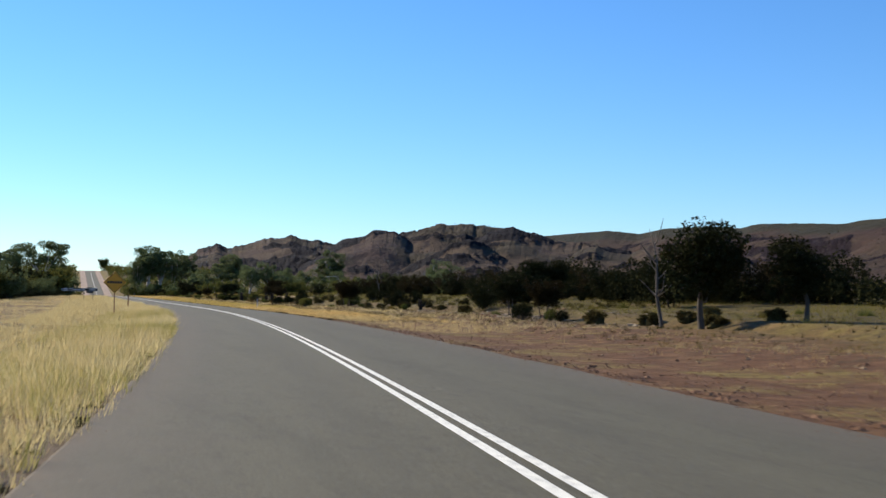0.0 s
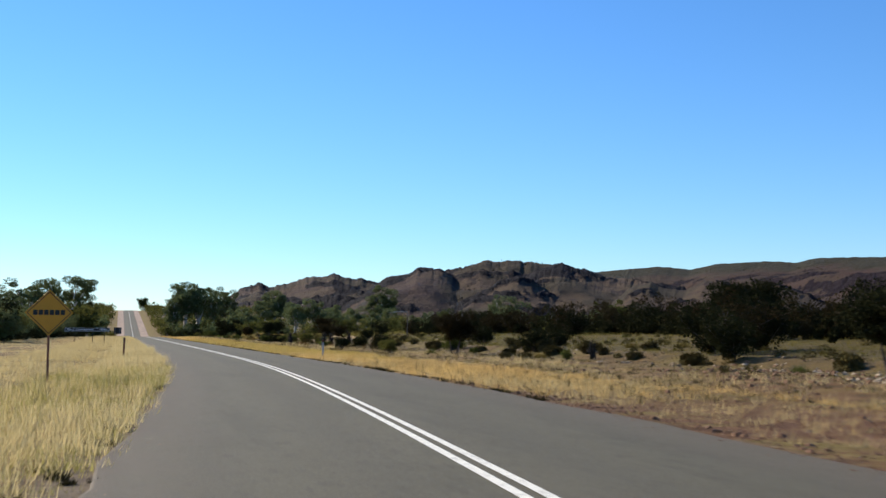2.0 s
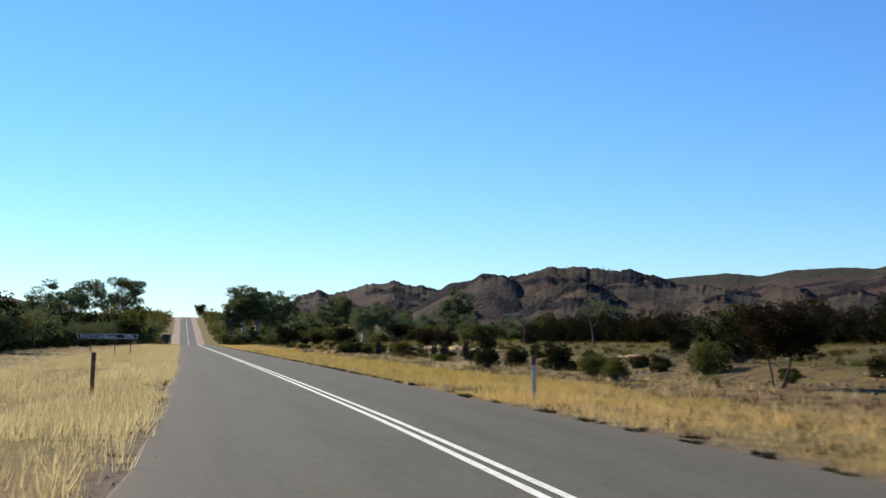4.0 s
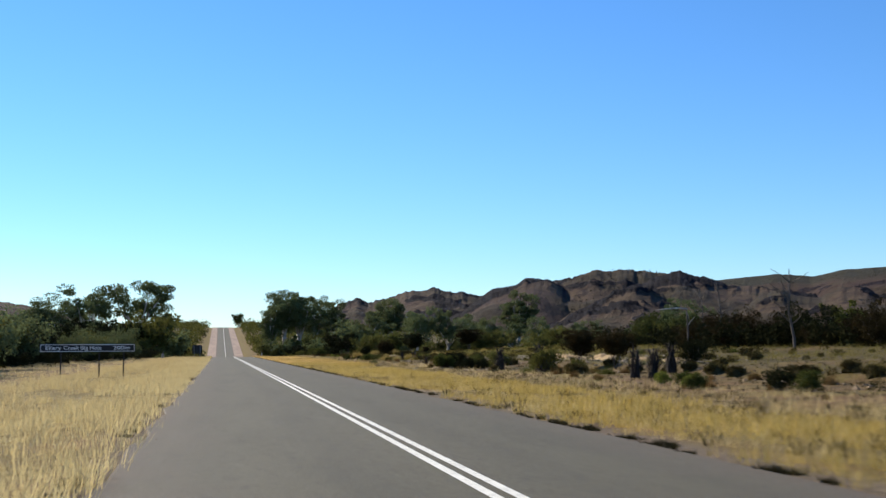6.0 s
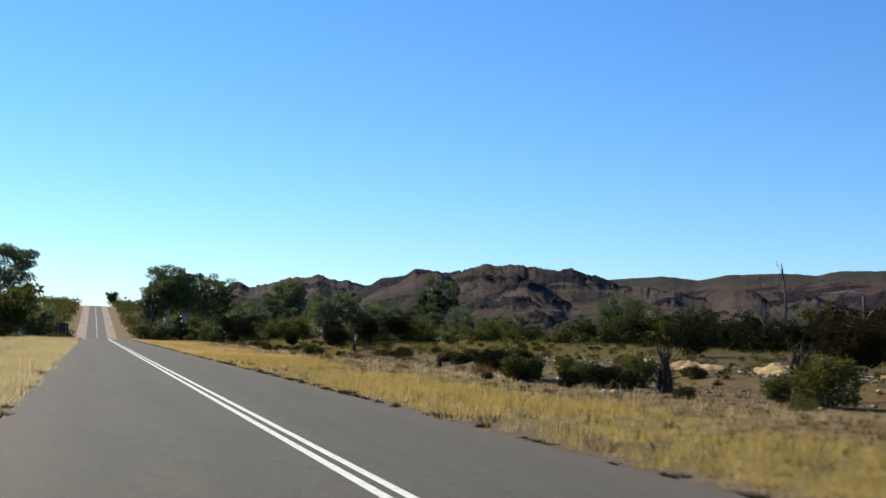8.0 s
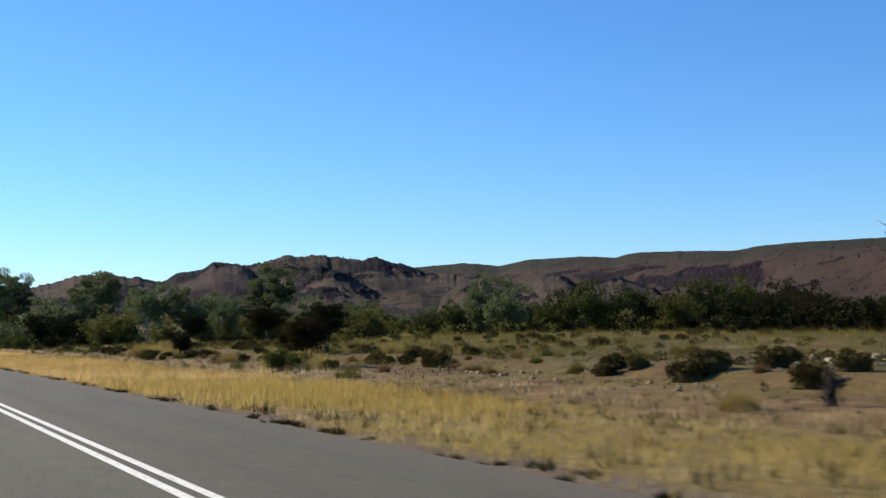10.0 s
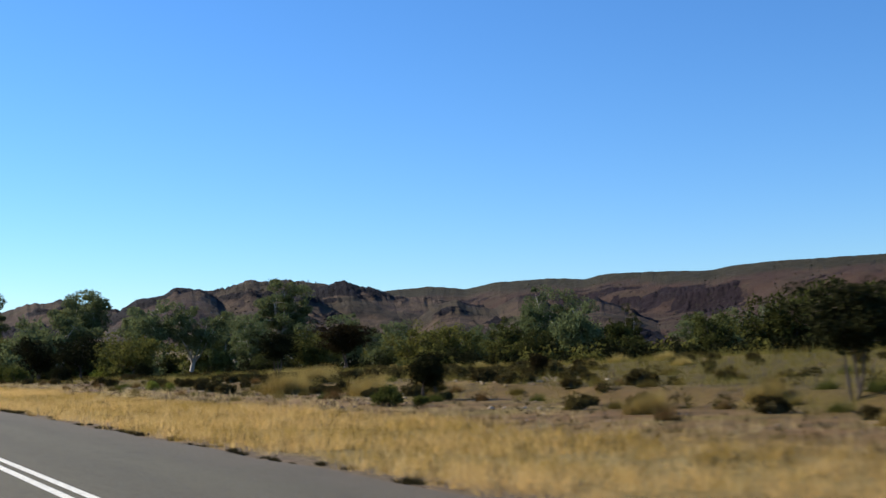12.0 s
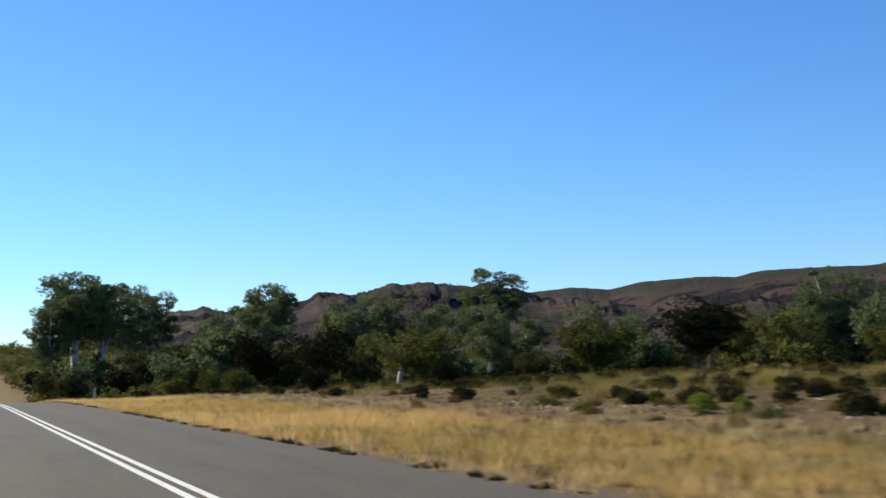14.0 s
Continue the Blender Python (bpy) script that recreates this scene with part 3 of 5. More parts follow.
def tree(seed, height, spread, bark_mat, leaf_mat, label, limbs=5, clump=0.95, per=60, leaf=(0.34, 0.14), lean=0.1, low=0.35, trunks=1, first=0, squash=0.75):
    """A tapered, forking tree with a ragged crown of clumps; parts: trunk, crown."""
    rng = np.random.default_rng(seed)
    v, f, ends, sizes = [], [], [], []
    for s in range(trunks):
        az0 = rng.uniform(0, 6.28)
        out = lean if trunks == 1 else 0.25
        p = Vector((0.12 * s, 0.1 * s, -0.25))
        d = Vector((math.cos(az0) * out, math.sin(az0) * out, 1)).normalized()
        path, rad = [p.copy()], [height * 0.028 / math.sqrt(trunks)]
        steps = 5
        fork = height * rng.uniform(low, low + 0.15)
        for i in range(steps):
            d = (d + Vector((rng.normal(0, 0.10), rng.normal(0, 0.10), 0.05))).normalized()
            p = p + d * (fork + 0.25) / steps
            path.append(p.copy())
            rad.append(rad[0] * (1 - 0.35 * (i + 1) / steps))
        add_tube(v, f, path, rad, 7)
        for l in range(limbs):
            az = az0 + 6.28 * l / limbs + rng.normal(0, 0.4)
            up = rng.uniform(0.8, 2.2)
            dd = Vector((math.cos(az), math.sin(az), up)).normalized()
            q = path[-1 - int(rng.integers(0, 2))].copy()
            ll = (height - fork) * rng.uniform(0.55, 0.95)
            lp, lr = [q.copy()], [rad[-1] * 0.72]
            for i in range(5):
                dd = (dd + Vector((rng.normal(0, 0.16), rng.normal(0, 0.16), 0.10))).normalized()
                step = ll / 5
                q = q + Vector((dd.x * spread * step / (height * 0.34), dd.y * spread * step / (height * 0.34), dd.z * step))
                q.z = min(q.z, height * 0.97)
                far = math.hypot(q.x, q.y) / spread
                if far > 1:
                    q.x, q.y = q.x / far, q.y / far
                lp.append(q.copy())
                lr.append(lr[0] * (1 - 0.17 * (i + 1)))
                if i >= first:
                    out = 0.11 if first == 0 else 0.075
                    for _ in range((2 if i < 4 else 3) + (first > 0)):
                        tw = q + Vector((rng.normal(0, out * height), rng.normal(0, out * height), rng.normal(0.0, 0.55 * out) * height))
                        far = math.hypot(tw.x, tw.y) / (spread * 1.2)
                        if far > 1:
                            tw.x, tw.y = tw.x / far, tw.y / far
                        if tw.z > height * 1.0:
                            tw.z = height * rng.uniform(0.9, 1.0)
                        if tw.z > height * low * 0.75:
                            add_tube(v, f, [q, tw], [lr[-1] * 0.45, 0.010], 3)
                            ends.append(tw)
                            sizes.append(clump * rng.uniform(0.55, 1.2))
            add_tube(v, f, lp, lr, 6)
    lv = leaves(rng, ends, sizes, per, *leaf, 0.5, squash)
    fit = height / np.percentile(lv[:, 2], 99.7)
    me_t = mesh("trunk", [q * fit for q in v], f, bark_mat)
    me_c = fast_mesh("crown", lv * fit, 3, leaf_mat)
    top = new("tree", None)
    child("trunk", me_t, top)
    child("crown", me_c, top)
    return tagged(top, label, "tree")


def bush(seed, height, width, bark_mat, leaf_mat, label, clumps=26, per=34, leaf=(0.16, 0.06), name="bush", kind="bush", core=0.0):
    """A many-stemmed shrub, dense nearly to the ground; parts: stem, foliage."""
    rng = np.random.default_rng(seed)
    v, f, ends, sizes = [], [], [], []
    for i in range(clumps):
        az, r = rng.uniform(0, 6.28), width * 0.5 * math.sqrt(rng.uniform(0, 1)) * 0.85
        z = height * rng.uniform(0.22, 0.86) * (1 - 0.35 * (r / (width * 0.5)) ** 2)
        e = Vector((r * math.cos(az), r * math.sin(az), z))
        add_tube(v, f, [Vector((e.x * 0.12, e.y * 0.12, -0.1)), e], [0.020 * height, 0.005], 3)
        ends.append(e)
        sizes.append(0.5 * (0.30 * height + 0.16 * width) * rng.uniform(0.7, 1.2))
    top = new(name, None)
    child("stem", mesh("stem", v, f, bark_mat), top)
    child("foliage", fast_mesh("foliage", np.maximum(leaves(rng, ends, sizes, per, *leaf, 0.0, 0.8), [-9, -9, 0.02]), 3, leaf_mat), top)
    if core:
        # dead inner thatch, added as a dark core to deepen the shaded side
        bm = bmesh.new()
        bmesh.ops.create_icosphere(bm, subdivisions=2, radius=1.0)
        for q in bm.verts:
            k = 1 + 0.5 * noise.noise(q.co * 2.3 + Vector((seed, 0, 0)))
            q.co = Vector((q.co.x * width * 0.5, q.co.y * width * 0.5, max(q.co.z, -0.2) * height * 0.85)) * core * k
        part("thatch", bm, M_DARKTUFT, top, "dark core of old grass that deepens the shade")
    return tagged(top, label, kind)


def blades(rng, px, py, pz, count, height, lean, width, spread):
    """Bent, tapered grass blades, count to a tuft; each with a sharp tip. Returns (n*3, 3) corners."""
    n = len(px) * count
    h = np.repeat(height, count) * rng.uniform(0.55, 1.15, n)
    sp = np.repeat(spread, count)
    az = rng.uniform(0, 6.283, n)
    r0 = sp * np.sqrt(rng.uniform(0, 1, n))
    bx, by = np.repeat(px, count) + r0 * np.cos(az), np.repeat(py, count) + r0 * np.sin(az)
    bz = np.repeat(pz, count) - 0.03
    az2 = az + rng.normal(0, 0.9, n)
    ln = np.repeat(lean, count) * rng.uniform(0.2, 1.2, n) * h
    w = np.repeat(width, count) * rng.uniform(0.7, 1.3, n)
    sx, sy = -np.sin(az2 + rng.normal(0, 0.8, n)), np.cos(az2)
    q = np.empty((n, 3, 3))
    q[:, 0] = np.stack([bx - sx * w / 2, by - sy * w / 2, bz], -1)
    q[:, 1] = np.stack([bx + sx * w / 2, by + sy * w / 2, bz], -1)
    q[:, 2] = np.stack([bx + np.cos(az2) * ln, by + np.sin(az2) * ln, bz + h * (1 - 0.15 * np.repeat(lean, count))], -1)
    return q.reshape(-1, 3)


def tussock(seed, height, width, mat, label, count=260):
    """A clump of grass: several tufts of unequal height, leaning outwards, with a low skirt."""
    rng = np.random.default_rng(seed)
    k = 9
    a, r = rng.uniform(0, 6.283, k), width * 0.34 * np.sqrt(rng.uniform(0, 1, k))
    px, py = r * np.cos(a), r * np.sin(a)
    tall = height * rng.uniform(0.55, 1.0, k) * (1 - 0.45 * (r / (width * 0.34)) ** 2)
    v = blades(rng, px, py, 0 * px, max(8, count // k), tall, rng.uniform(0.3, 0.7, k), np.full(k, 0.010), np.full(k, width * 0.13))
    v2 = blades(rng, px, py, 0 * px, max(6, count // (2 * k)), 0.5 * tall, np.full(k, 1.2), np.full(k, 0.011), np.full(k, width * 0.17))
    return tagged(new("tussock", fast_mesh("tussock", np.r_[v, v2], 3, mat)), label, "grass tussock")


def stones(name, rng, px, py, size, mat, label):
    """Loose stones: uneven little blocks, as one mesh."""
    n = len(px)
    cube = np.array([(-1, -.8, -.6), (.8, -1, -.6), (1, .7, -.6), (-.6, 1, -.6), (-.5, -.5, .6), (.5, -.4, .5), (.3, .5, .75), (-.4, .3, .5)]) * 0.5
    fc = np.array([(0, 1, 5, 4), (1, 2, 6, 5), (2, 3, 7, 6), (3, 0, 4, 7), (4, 5, 6, 7)])
    v = cube[None] * (1 + rng.uniform(-0.3, 0.3, (n, 8, 3))) * (size[:, None, None] * np.array([1.2, 0.9, 0.6]))
    az = rng.uniform(0, 6.28, n)
    c, s = np.cos(az)[:, None], np.sin(az)[:, None]
    v = np.stack([v[..., 0] * c - v[..., 1] * s + px[:, None], v[..., 0] * s + v[..., 1] * c + py[:, None], v[..., 2] + (land(px, py) + size * 0.08)[:, None]], -1)
    q = v[:, fc.reshape(-1)].reshape(-1, 3)
    return tagged(new(name, fast_mesh(name, q, 4, mat)), label, "stones", kind="stuff")


def put(ob, x, y, s=1.0, turn=0.0, sz=None, sink=0.03):
    return pose(x, y, float(land(x, y)) - sink, 0, 0, turn) @ Matrix.Diagonal((s, s, sz or s, 1))


def plant(models, spots, group, rng, sink=0.03):
    """Stand copies of the models at spots of x, y and height; each model's own height is given with it."""
    used = set()
    for i, (x, y, h) in enumerate(spots):
        k = int(rng.integers(0, len(models)))
        ob, own = models[k]
        s = h / own
        m = put(ob, x, y, s * rng.uniform(0.9, 1.1), rng.uniform(0, 360), s, sink)
        if k in used:
            o = copy_thing(ob, m @ Matrix.Diagonal([1 / v for v in ob.scale] + [1]))
        else:
            o = ob
            o.matrix_basis = m
            used.add(k)
        o["group"] = group
    for k, (ob, own) in enumerate(models):
        if k not in used:
            for o in (*ob.children_recursive, ob):
                bpy.data.objects.remove(o)


# ---- trees ----
rng = np.random.default_rng(7)
GUM_LABEL = "tall gum tree with pale trunk and open grey-green crown"
gums = [(tree(20 + i, 13.0, 4.6, M_PALEBARK, M_GUM, GUM_LABEL, limbs=6, clump=1.15, per=150, low=0.30, leaf=(0.36, 0.15), first=2, squash=0.62), 13.0) for i in range(5)]
plant(gums, [
             (-26.7, 338, 14.8), (-19.8, 338, 15.8), (-13.3, 343, 11.2), (-28.2, 284.4, 9.3), (44.0, 380, 14.4), (50.9, 380, 13.8), (34.4, 395, 13.6),
             (-36, 330, 9), (66, 372, 10), (90, 385, 12), (128, 352, 11), (58, 386, 11), (84, 378, 11), (63, 392, 12.5), (97, 365, 11), (120, 335, 10)], "gum trees along the creek", rng, 0.1)
river_gums = [(tree(250 + i, 20.0, 3.6, M_PALEBARK, M_GUM, GUM_LABEL, limbs=6, clump=1.35, per=190, low=0.34, leaf=(0.42, 0.18), lean=0.0, first=1, squash=0.62), 20.0) for i in range(3)]
plant(river_gums, [(16.4, 420, 21.2), (20.3, 424, 20.4), (24.4, 432, 19.6), (28.8, 440, 20.4), (11.6, 417, 16.6), (41.0, 408, 18.6), (74.0, 402, 20.4)], "gum trees beside the dip", rng, 0.1)
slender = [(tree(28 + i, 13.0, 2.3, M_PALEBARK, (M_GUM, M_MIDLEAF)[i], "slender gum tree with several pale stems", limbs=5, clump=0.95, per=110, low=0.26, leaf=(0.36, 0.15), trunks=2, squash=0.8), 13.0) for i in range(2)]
plant(slender, [(100.3, 354, 14.7), (104.8, 353, 13.2), (113.0, 352, 12.0), (69.0, 362, 10.5), (49.0, 348, 9.0), (131.0, 338, 11.0)], "slender gum trees in the belt", rng, 0.1)
ACACIA = "dense olive-green acacia tree with dark trunk"
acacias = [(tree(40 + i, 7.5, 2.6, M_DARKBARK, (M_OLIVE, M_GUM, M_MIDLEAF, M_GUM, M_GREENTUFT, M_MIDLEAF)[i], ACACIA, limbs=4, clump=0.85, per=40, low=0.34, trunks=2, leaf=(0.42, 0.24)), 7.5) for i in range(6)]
belt = np.array([(10, 372), (40, 400), (76, 392), (104, 352), (125, 318)], float)
spots = []
for i in range(len(belt) - 1):
    for _ in range(22):
        u = rng.uniform()
        p = belt[i] * (1 - u) + belt[i + 1] * u
        spots.append((p[0] + rng.normal(0, 9), p[1] + rng.normal(0, 12), 3.8 + 6.5 * rng.uniform() ** 1.8))
spots = [s for s in spots if abs(s[0]) > 13]
spots += [(11.4, 400, 6.5), (14.6, 408, 8.0), (17.2, 412, 9.0), (21.0, 414, 8.5), (25.0, 418, 8.0), (29.0, 424, 8.5), (11.2, 392, 6.0), (33, 428, 8.0), (12.6, 398, 7.5), (19.5, 402, 8.5), (27, 408, 8.5), (10.2, 850, 9.0)]
plant(acacias, spots, "trees of the creek belt", rng, 0.1)
acacias2 = [(tree(60 + i, 6.5, 2.5, M_DARKBARK, (M_DARKLEAF, M_GUM, M_OLIVE)[i % 3], ACACIA, limbs=4, clump=0.9, per=34, low=0.11, trunks=2, leaf=(0.48, 0.28)), 6.5) for i in range(3)]
spots = []
for _ in range(30):
    y = rng.uniform(300, 520)
    spots.append((-7 - 5 * (y < 400) - abs(rng.normal(0, 22)), y, rng.uniform(5, 9)))
for _ in range(18):
    y = rng.uniform(330, 520)
    spots.append((13 + abs(rng.normal(0, 12)), y, rng.uniform(3.5, 6.5)))
for _ in range(28):
    y = rng.uniform(225, 330)
    spots.append((-15 - 0.12 * (330 - y) - abs(rng.normal(0, 22)), y, rng.uniform(3.5, 6.5)))
plant(acacias2, spots, "trees beside the dip", rng, 0.1)

# the near belt: low dense acacias beside the flat, with a thicket under them
near = np.array([(34, 30), (31, 60), (30, 78), (34, 95), (38, 110), (40, 128), (41, 152), (36, 182), (40, 205), (50, 235), (60, 268), (57, 305), (40, 335)], float)
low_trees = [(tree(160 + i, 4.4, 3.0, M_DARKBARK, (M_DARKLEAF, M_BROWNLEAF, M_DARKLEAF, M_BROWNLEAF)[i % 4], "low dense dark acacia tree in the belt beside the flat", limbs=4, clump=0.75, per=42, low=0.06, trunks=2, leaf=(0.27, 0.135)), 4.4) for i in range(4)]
spots = [(24.5, 63.2, 3.4), (23.3, 82.9, 2.8), (30.9, 181.7, 2.4), (29.5, 194.0, 2.3), (33.5, 133.0, 2.4), (18.4, 78.6, 2.3), (16.8, 74.2, 1.8), (20.6, 80.5, 2.7), (62, 306, 5.0), (60, 322, 5.5), (52, 330, 5.5), (47, 322, 5.0)]
for i in range(len(near) - 1):
    for k in range(8):
        p = near[i] + (near[i + 1] - near[i]) * (k + rng.uniform()) / 8
        spots.append((p[0] + abs(rng.normal(0, 3.2)), p[1] + rng.normal(0, 2.0), (1.7 + 2.5 * rng.uniform() ** 1.3) * (1.0 + 0.40 * (p[1] > 245)) * (0.75 if p[1] < 95 else 0.95)))
plant(low_trees, [p for p in spots if p[1] < 236], "acacias of the near belt", rng, 0.1)
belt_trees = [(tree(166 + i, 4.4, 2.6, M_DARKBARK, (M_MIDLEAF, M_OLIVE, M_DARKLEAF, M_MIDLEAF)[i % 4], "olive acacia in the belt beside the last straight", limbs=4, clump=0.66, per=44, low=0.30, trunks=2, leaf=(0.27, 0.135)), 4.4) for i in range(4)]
plant(belt_trees, [(22, 300, 3.6), (20, 309, 4.0), (19, 324, 4.6)] + [p for i, p in enumerate(spots) if p[1] >= 236 and i % 4], "acacias of the near belt", rng, 0.1)
# the two dark thickets carry the shade under the trees in their leaf colour
for line, count, leaf_mat, jitter, tall, loose, leaf, label in ((near[:10], 300, M_DARKLEAF, (2.2, 2.2), 0.9, 1.0, (0.28, 0.15), "near-black thicket under the near trees, shade in its colour"),
                                                               (near[9:], 120, M_DARKLEAF, (3.0, 3.0), 0.9, 1.0, (0.28, 0.15), "near-black undergrowth below the belt trees, shade in its colour"),
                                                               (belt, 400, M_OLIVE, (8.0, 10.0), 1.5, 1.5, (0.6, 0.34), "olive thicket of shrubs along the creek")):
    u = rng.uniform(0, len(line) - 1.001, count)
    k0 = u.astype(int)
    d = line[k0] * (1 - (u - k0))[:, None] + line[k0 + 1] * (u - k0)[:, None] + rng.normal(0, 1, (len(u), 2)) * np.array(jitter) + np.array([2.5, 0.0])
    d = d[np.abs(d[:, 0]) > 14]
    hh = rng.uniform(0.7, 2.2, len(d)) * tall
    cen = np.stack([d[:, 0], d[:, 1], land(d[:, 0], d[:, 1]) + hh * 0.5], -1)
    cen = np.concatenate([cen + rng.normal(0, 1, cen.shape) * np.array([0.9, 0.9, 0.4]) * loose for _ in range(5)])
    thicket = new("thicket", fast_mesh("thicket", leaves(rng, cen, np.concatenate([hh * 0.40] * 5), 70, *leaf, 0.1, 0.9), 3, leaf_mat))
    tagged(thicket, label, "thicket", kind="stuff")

# scrub beside the road's other verge: low acacias over a dark thicket
left = np.array([(-17, 163), (-19, 185), (-18, 210), (-17, 240), (-15, 275), (-13, 320)], float)
left_trees = [(tree(170 + i, 4.4, 2.6, M_DARKBARK, (M_OLIVE, M_DARKLEAF, M_GUM)[i % 3], "low acacia in the scrub beside the verge", limbs=4, clump=0.75, per=46, low=0.10, trunks=2, leaf=(0.27, 0.135)), 4.4) for i in range(3)]
spots = []
for i in range(len(left) - 1):
    for k in range(13):
        p = left[i] + (left[i + 1] - left[i]) * (k + rng.uniform()) / 13
        spots.append((p[0] - abs(rng.normal(0, 9.0)), p[1] + rng.normal(0, 2.5), 2.4 + 3.0 * rng.uniform() ** 1.4))
plant(left_trees, spots, "acacias beside the verge", rng, 0.1)
u = rng.uniform(0, len(left) - 1.001, 330)
k0 = u.astype(int)
d = left[k0] * (1 - (u - k0))[:, None] + left[k0 + 1] * (u - k0)[:, None] - np.abs(rng.normal(0, 1, (len(u), 2))) * np.array([11.0, 0.0]) + rng.normal(0, 1, (len(u), 2)) * np.array([0.6, 3.0])
hh = rng.uniform(0.6, 2.0, len(d))
cen = np.stack([d[:, 0], d[:, 1], land(d[:, 0], d[:, 1]) + hh * 0.5], -1)
cen = np.concatenate([cen + rng.normal(0, 1, cen.shape) * np.array([0.9, 0.9, 0.35]) for _ in range(5)])
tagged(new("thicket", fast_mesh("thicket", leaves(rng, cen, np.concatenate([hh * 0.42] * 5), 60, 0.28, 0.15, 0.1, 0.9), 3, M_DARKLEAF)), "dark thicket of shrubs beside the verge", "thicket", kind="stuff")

# trees on the flanks of the far rise
n = 420
fy = rng.uniform(430, 960, n)
fx = np.where(rng.uniform(0, 1, n) < 0.5, -1, 1) * (11.5 + 75 * rng.uniform(0, 1, n) ** 1.5)
hh = rng.uniform(2.5, 6.0, n)
cen = np.stack([fx, fy, land(fx, fy) + hh * 0.5], -1)
cen = np.concatenate([cen + rng.normal(0, 1, cen.shape) * np.array([1.0, 1.2, 0.6]) for _ in range(4)])
tagged(new("scrub", fast_mesh("scrub", leaves(rng, cen, np.concatenate([hh * 0.45] * 4), 26, 0.9, 0.55, 0.2, 0.95), 3, M_OLIVE)), "grey-green trees and scrub on the far rise", "scrub", kind="stuff")

# far scrub between the creek belt and the hills, and on the rise
n = 1900
a, r = np.radians(rng.uniform(-24, 62, n)), rng.uniform(330, 900, n)
fx, fy = r * np.sin(a), 130 + r * np.cos(a)
keep = np.abs(fx - road_x(fy)) > 10
fx, fy = fx[keep], fy[keep]
hh = rng.uniform(2.0, 6.0, len(fx))
cen = np.stack([fx, fy, land(fx, fy) + hh * 0.55], -1)
cen = np.concatenate([cen + rng.normal(0, 1, cen.shape) * np.array([1.2, 1.2, 0.6]) for _ in range(3)])
rad = np.concatenate([hh * 0.5] * 3)
scrub = new("scrub", fast_mesh("scrub", leaves(rng, cen, rad, 20, 1.1, 0.75, 0.2, 0.9), 3, M_OLIVE))
tagged(scrub, "grey-green scrub and low trees below the hills", "scrub", kind="stuff")


# open scrub on the plain behind the near belt and left of the road
n = 900
fy = rng.uniform(-40, 330, n)
fx = np.where(rng.uniform(0, 1, n) < 0.72, 50 + 230 * rng.uniform(0, 1, n) ** 1.3, -45 - 200 * rng.uniform(0, 1, n))
hh = rng.uniform(0.8, 2.8, n)
cen = np.stack([fx, fy, land(fx, fy) + hh * 0.45], -1)
cen = np.concatenate([cen + rng.normal(0, 0.5, cen.shape) * np.array([1.2, 1.2, 0.4]) for _ in range(3)])
scrub = new("scrub", fast_mesh("scrub", leaves(rng, cen, np.concatenate([hh * 0.45] * 3), 34, 0.42, 0.24, 0.1, 0.85), 3, M_OLIVE))
tagged(scrub, "open olive scrub scattered over the dry plain", "scrub", kind="stuff")


def dots(pts, count, size, label):
    """Scattered scrub on a hillside."""
    X, Y, H = (p[4:84].reshape(-1) for p in pts)
    i = rng.integers(0, len(X), count)
    c = np.stack([X[i] + rng.normal(0, 3, count), Y[i] + rng.normal(0, 3, count), H[i] + size * 0.3], -1)
    ob = new("hill_scrub", fast_mesh("hill_scrub", leaves(rng, c, rng.uniform(0.4, 1.2, count) * size * 0.55, 16, size * 0.5, size * 0.36, 0.0, 0.7), 3, M_DARKLEAF))
    tagged(ob, label, "scrub", kind="stuff")


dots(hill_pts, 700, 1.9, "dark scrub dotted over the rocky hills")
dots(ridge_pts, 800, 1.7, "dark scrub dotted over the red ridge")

# ---- shrubs and tussocks on the flat ----
small_acacias = [(tree(70 + i, 3.6, 1.7, M_DARKBARK, (M_DARKLEAF, M_BROWNLEAF)[i % 2], "low spreading acacia with several dark stems", limbs=5, clump=0.50, per=64, low=0.48, trunks=3, leaf=(0.17, 0.08), squash=0.5), 3.6) for i in range(4)]
plant(small_acacias, [(13.0, 60.0, 2.3), (13.2, 55.4, 1.9), (12.6, 97.6, 2.3), (16.2, 161.5, 2.3), (16.8, 157.6, 1.9), (17.2, 220.6, 2.45), (13.0, 211.5, 1.9), (21.7, 239.3, 0.9),
                      (38.4, 293.8, 4.2), (29.5, 97.5, 3.6), (28.6, 66.5, 4.2), (26, 277, 3.0)], "low acacias on the flat", rng)
slim = [(tree(78, 4.0, 0.85, M_DARKBARK, M_DARKLEAF, "slim dark acacia standing in dry grass", limbs=5, clump=0.55, per=110, low=0.22, leaf=(0.17, 0.08)), 4.0)]
plant(slim, [(13.0, 39.5, 4.0), (15.2, 36.2, 3.0), (31.4, 98.0, 3.6), (13.6, 233.2, 1.4), (13.85, 233.0, 1.25)], "slim acacias", rng)
BUSH = "dark green shrub standing in dry grass"
bushes = [(bush(80 + i, 1.6, 1.9, M_DARKBARK, (M_DARKLEAF, M_GREENTUFT, M_DARKLEAF, M_OLIVE)[i % 4], BUSH, 42, 64, (0.15, 0.066)), 1.6) for i in range(5)]
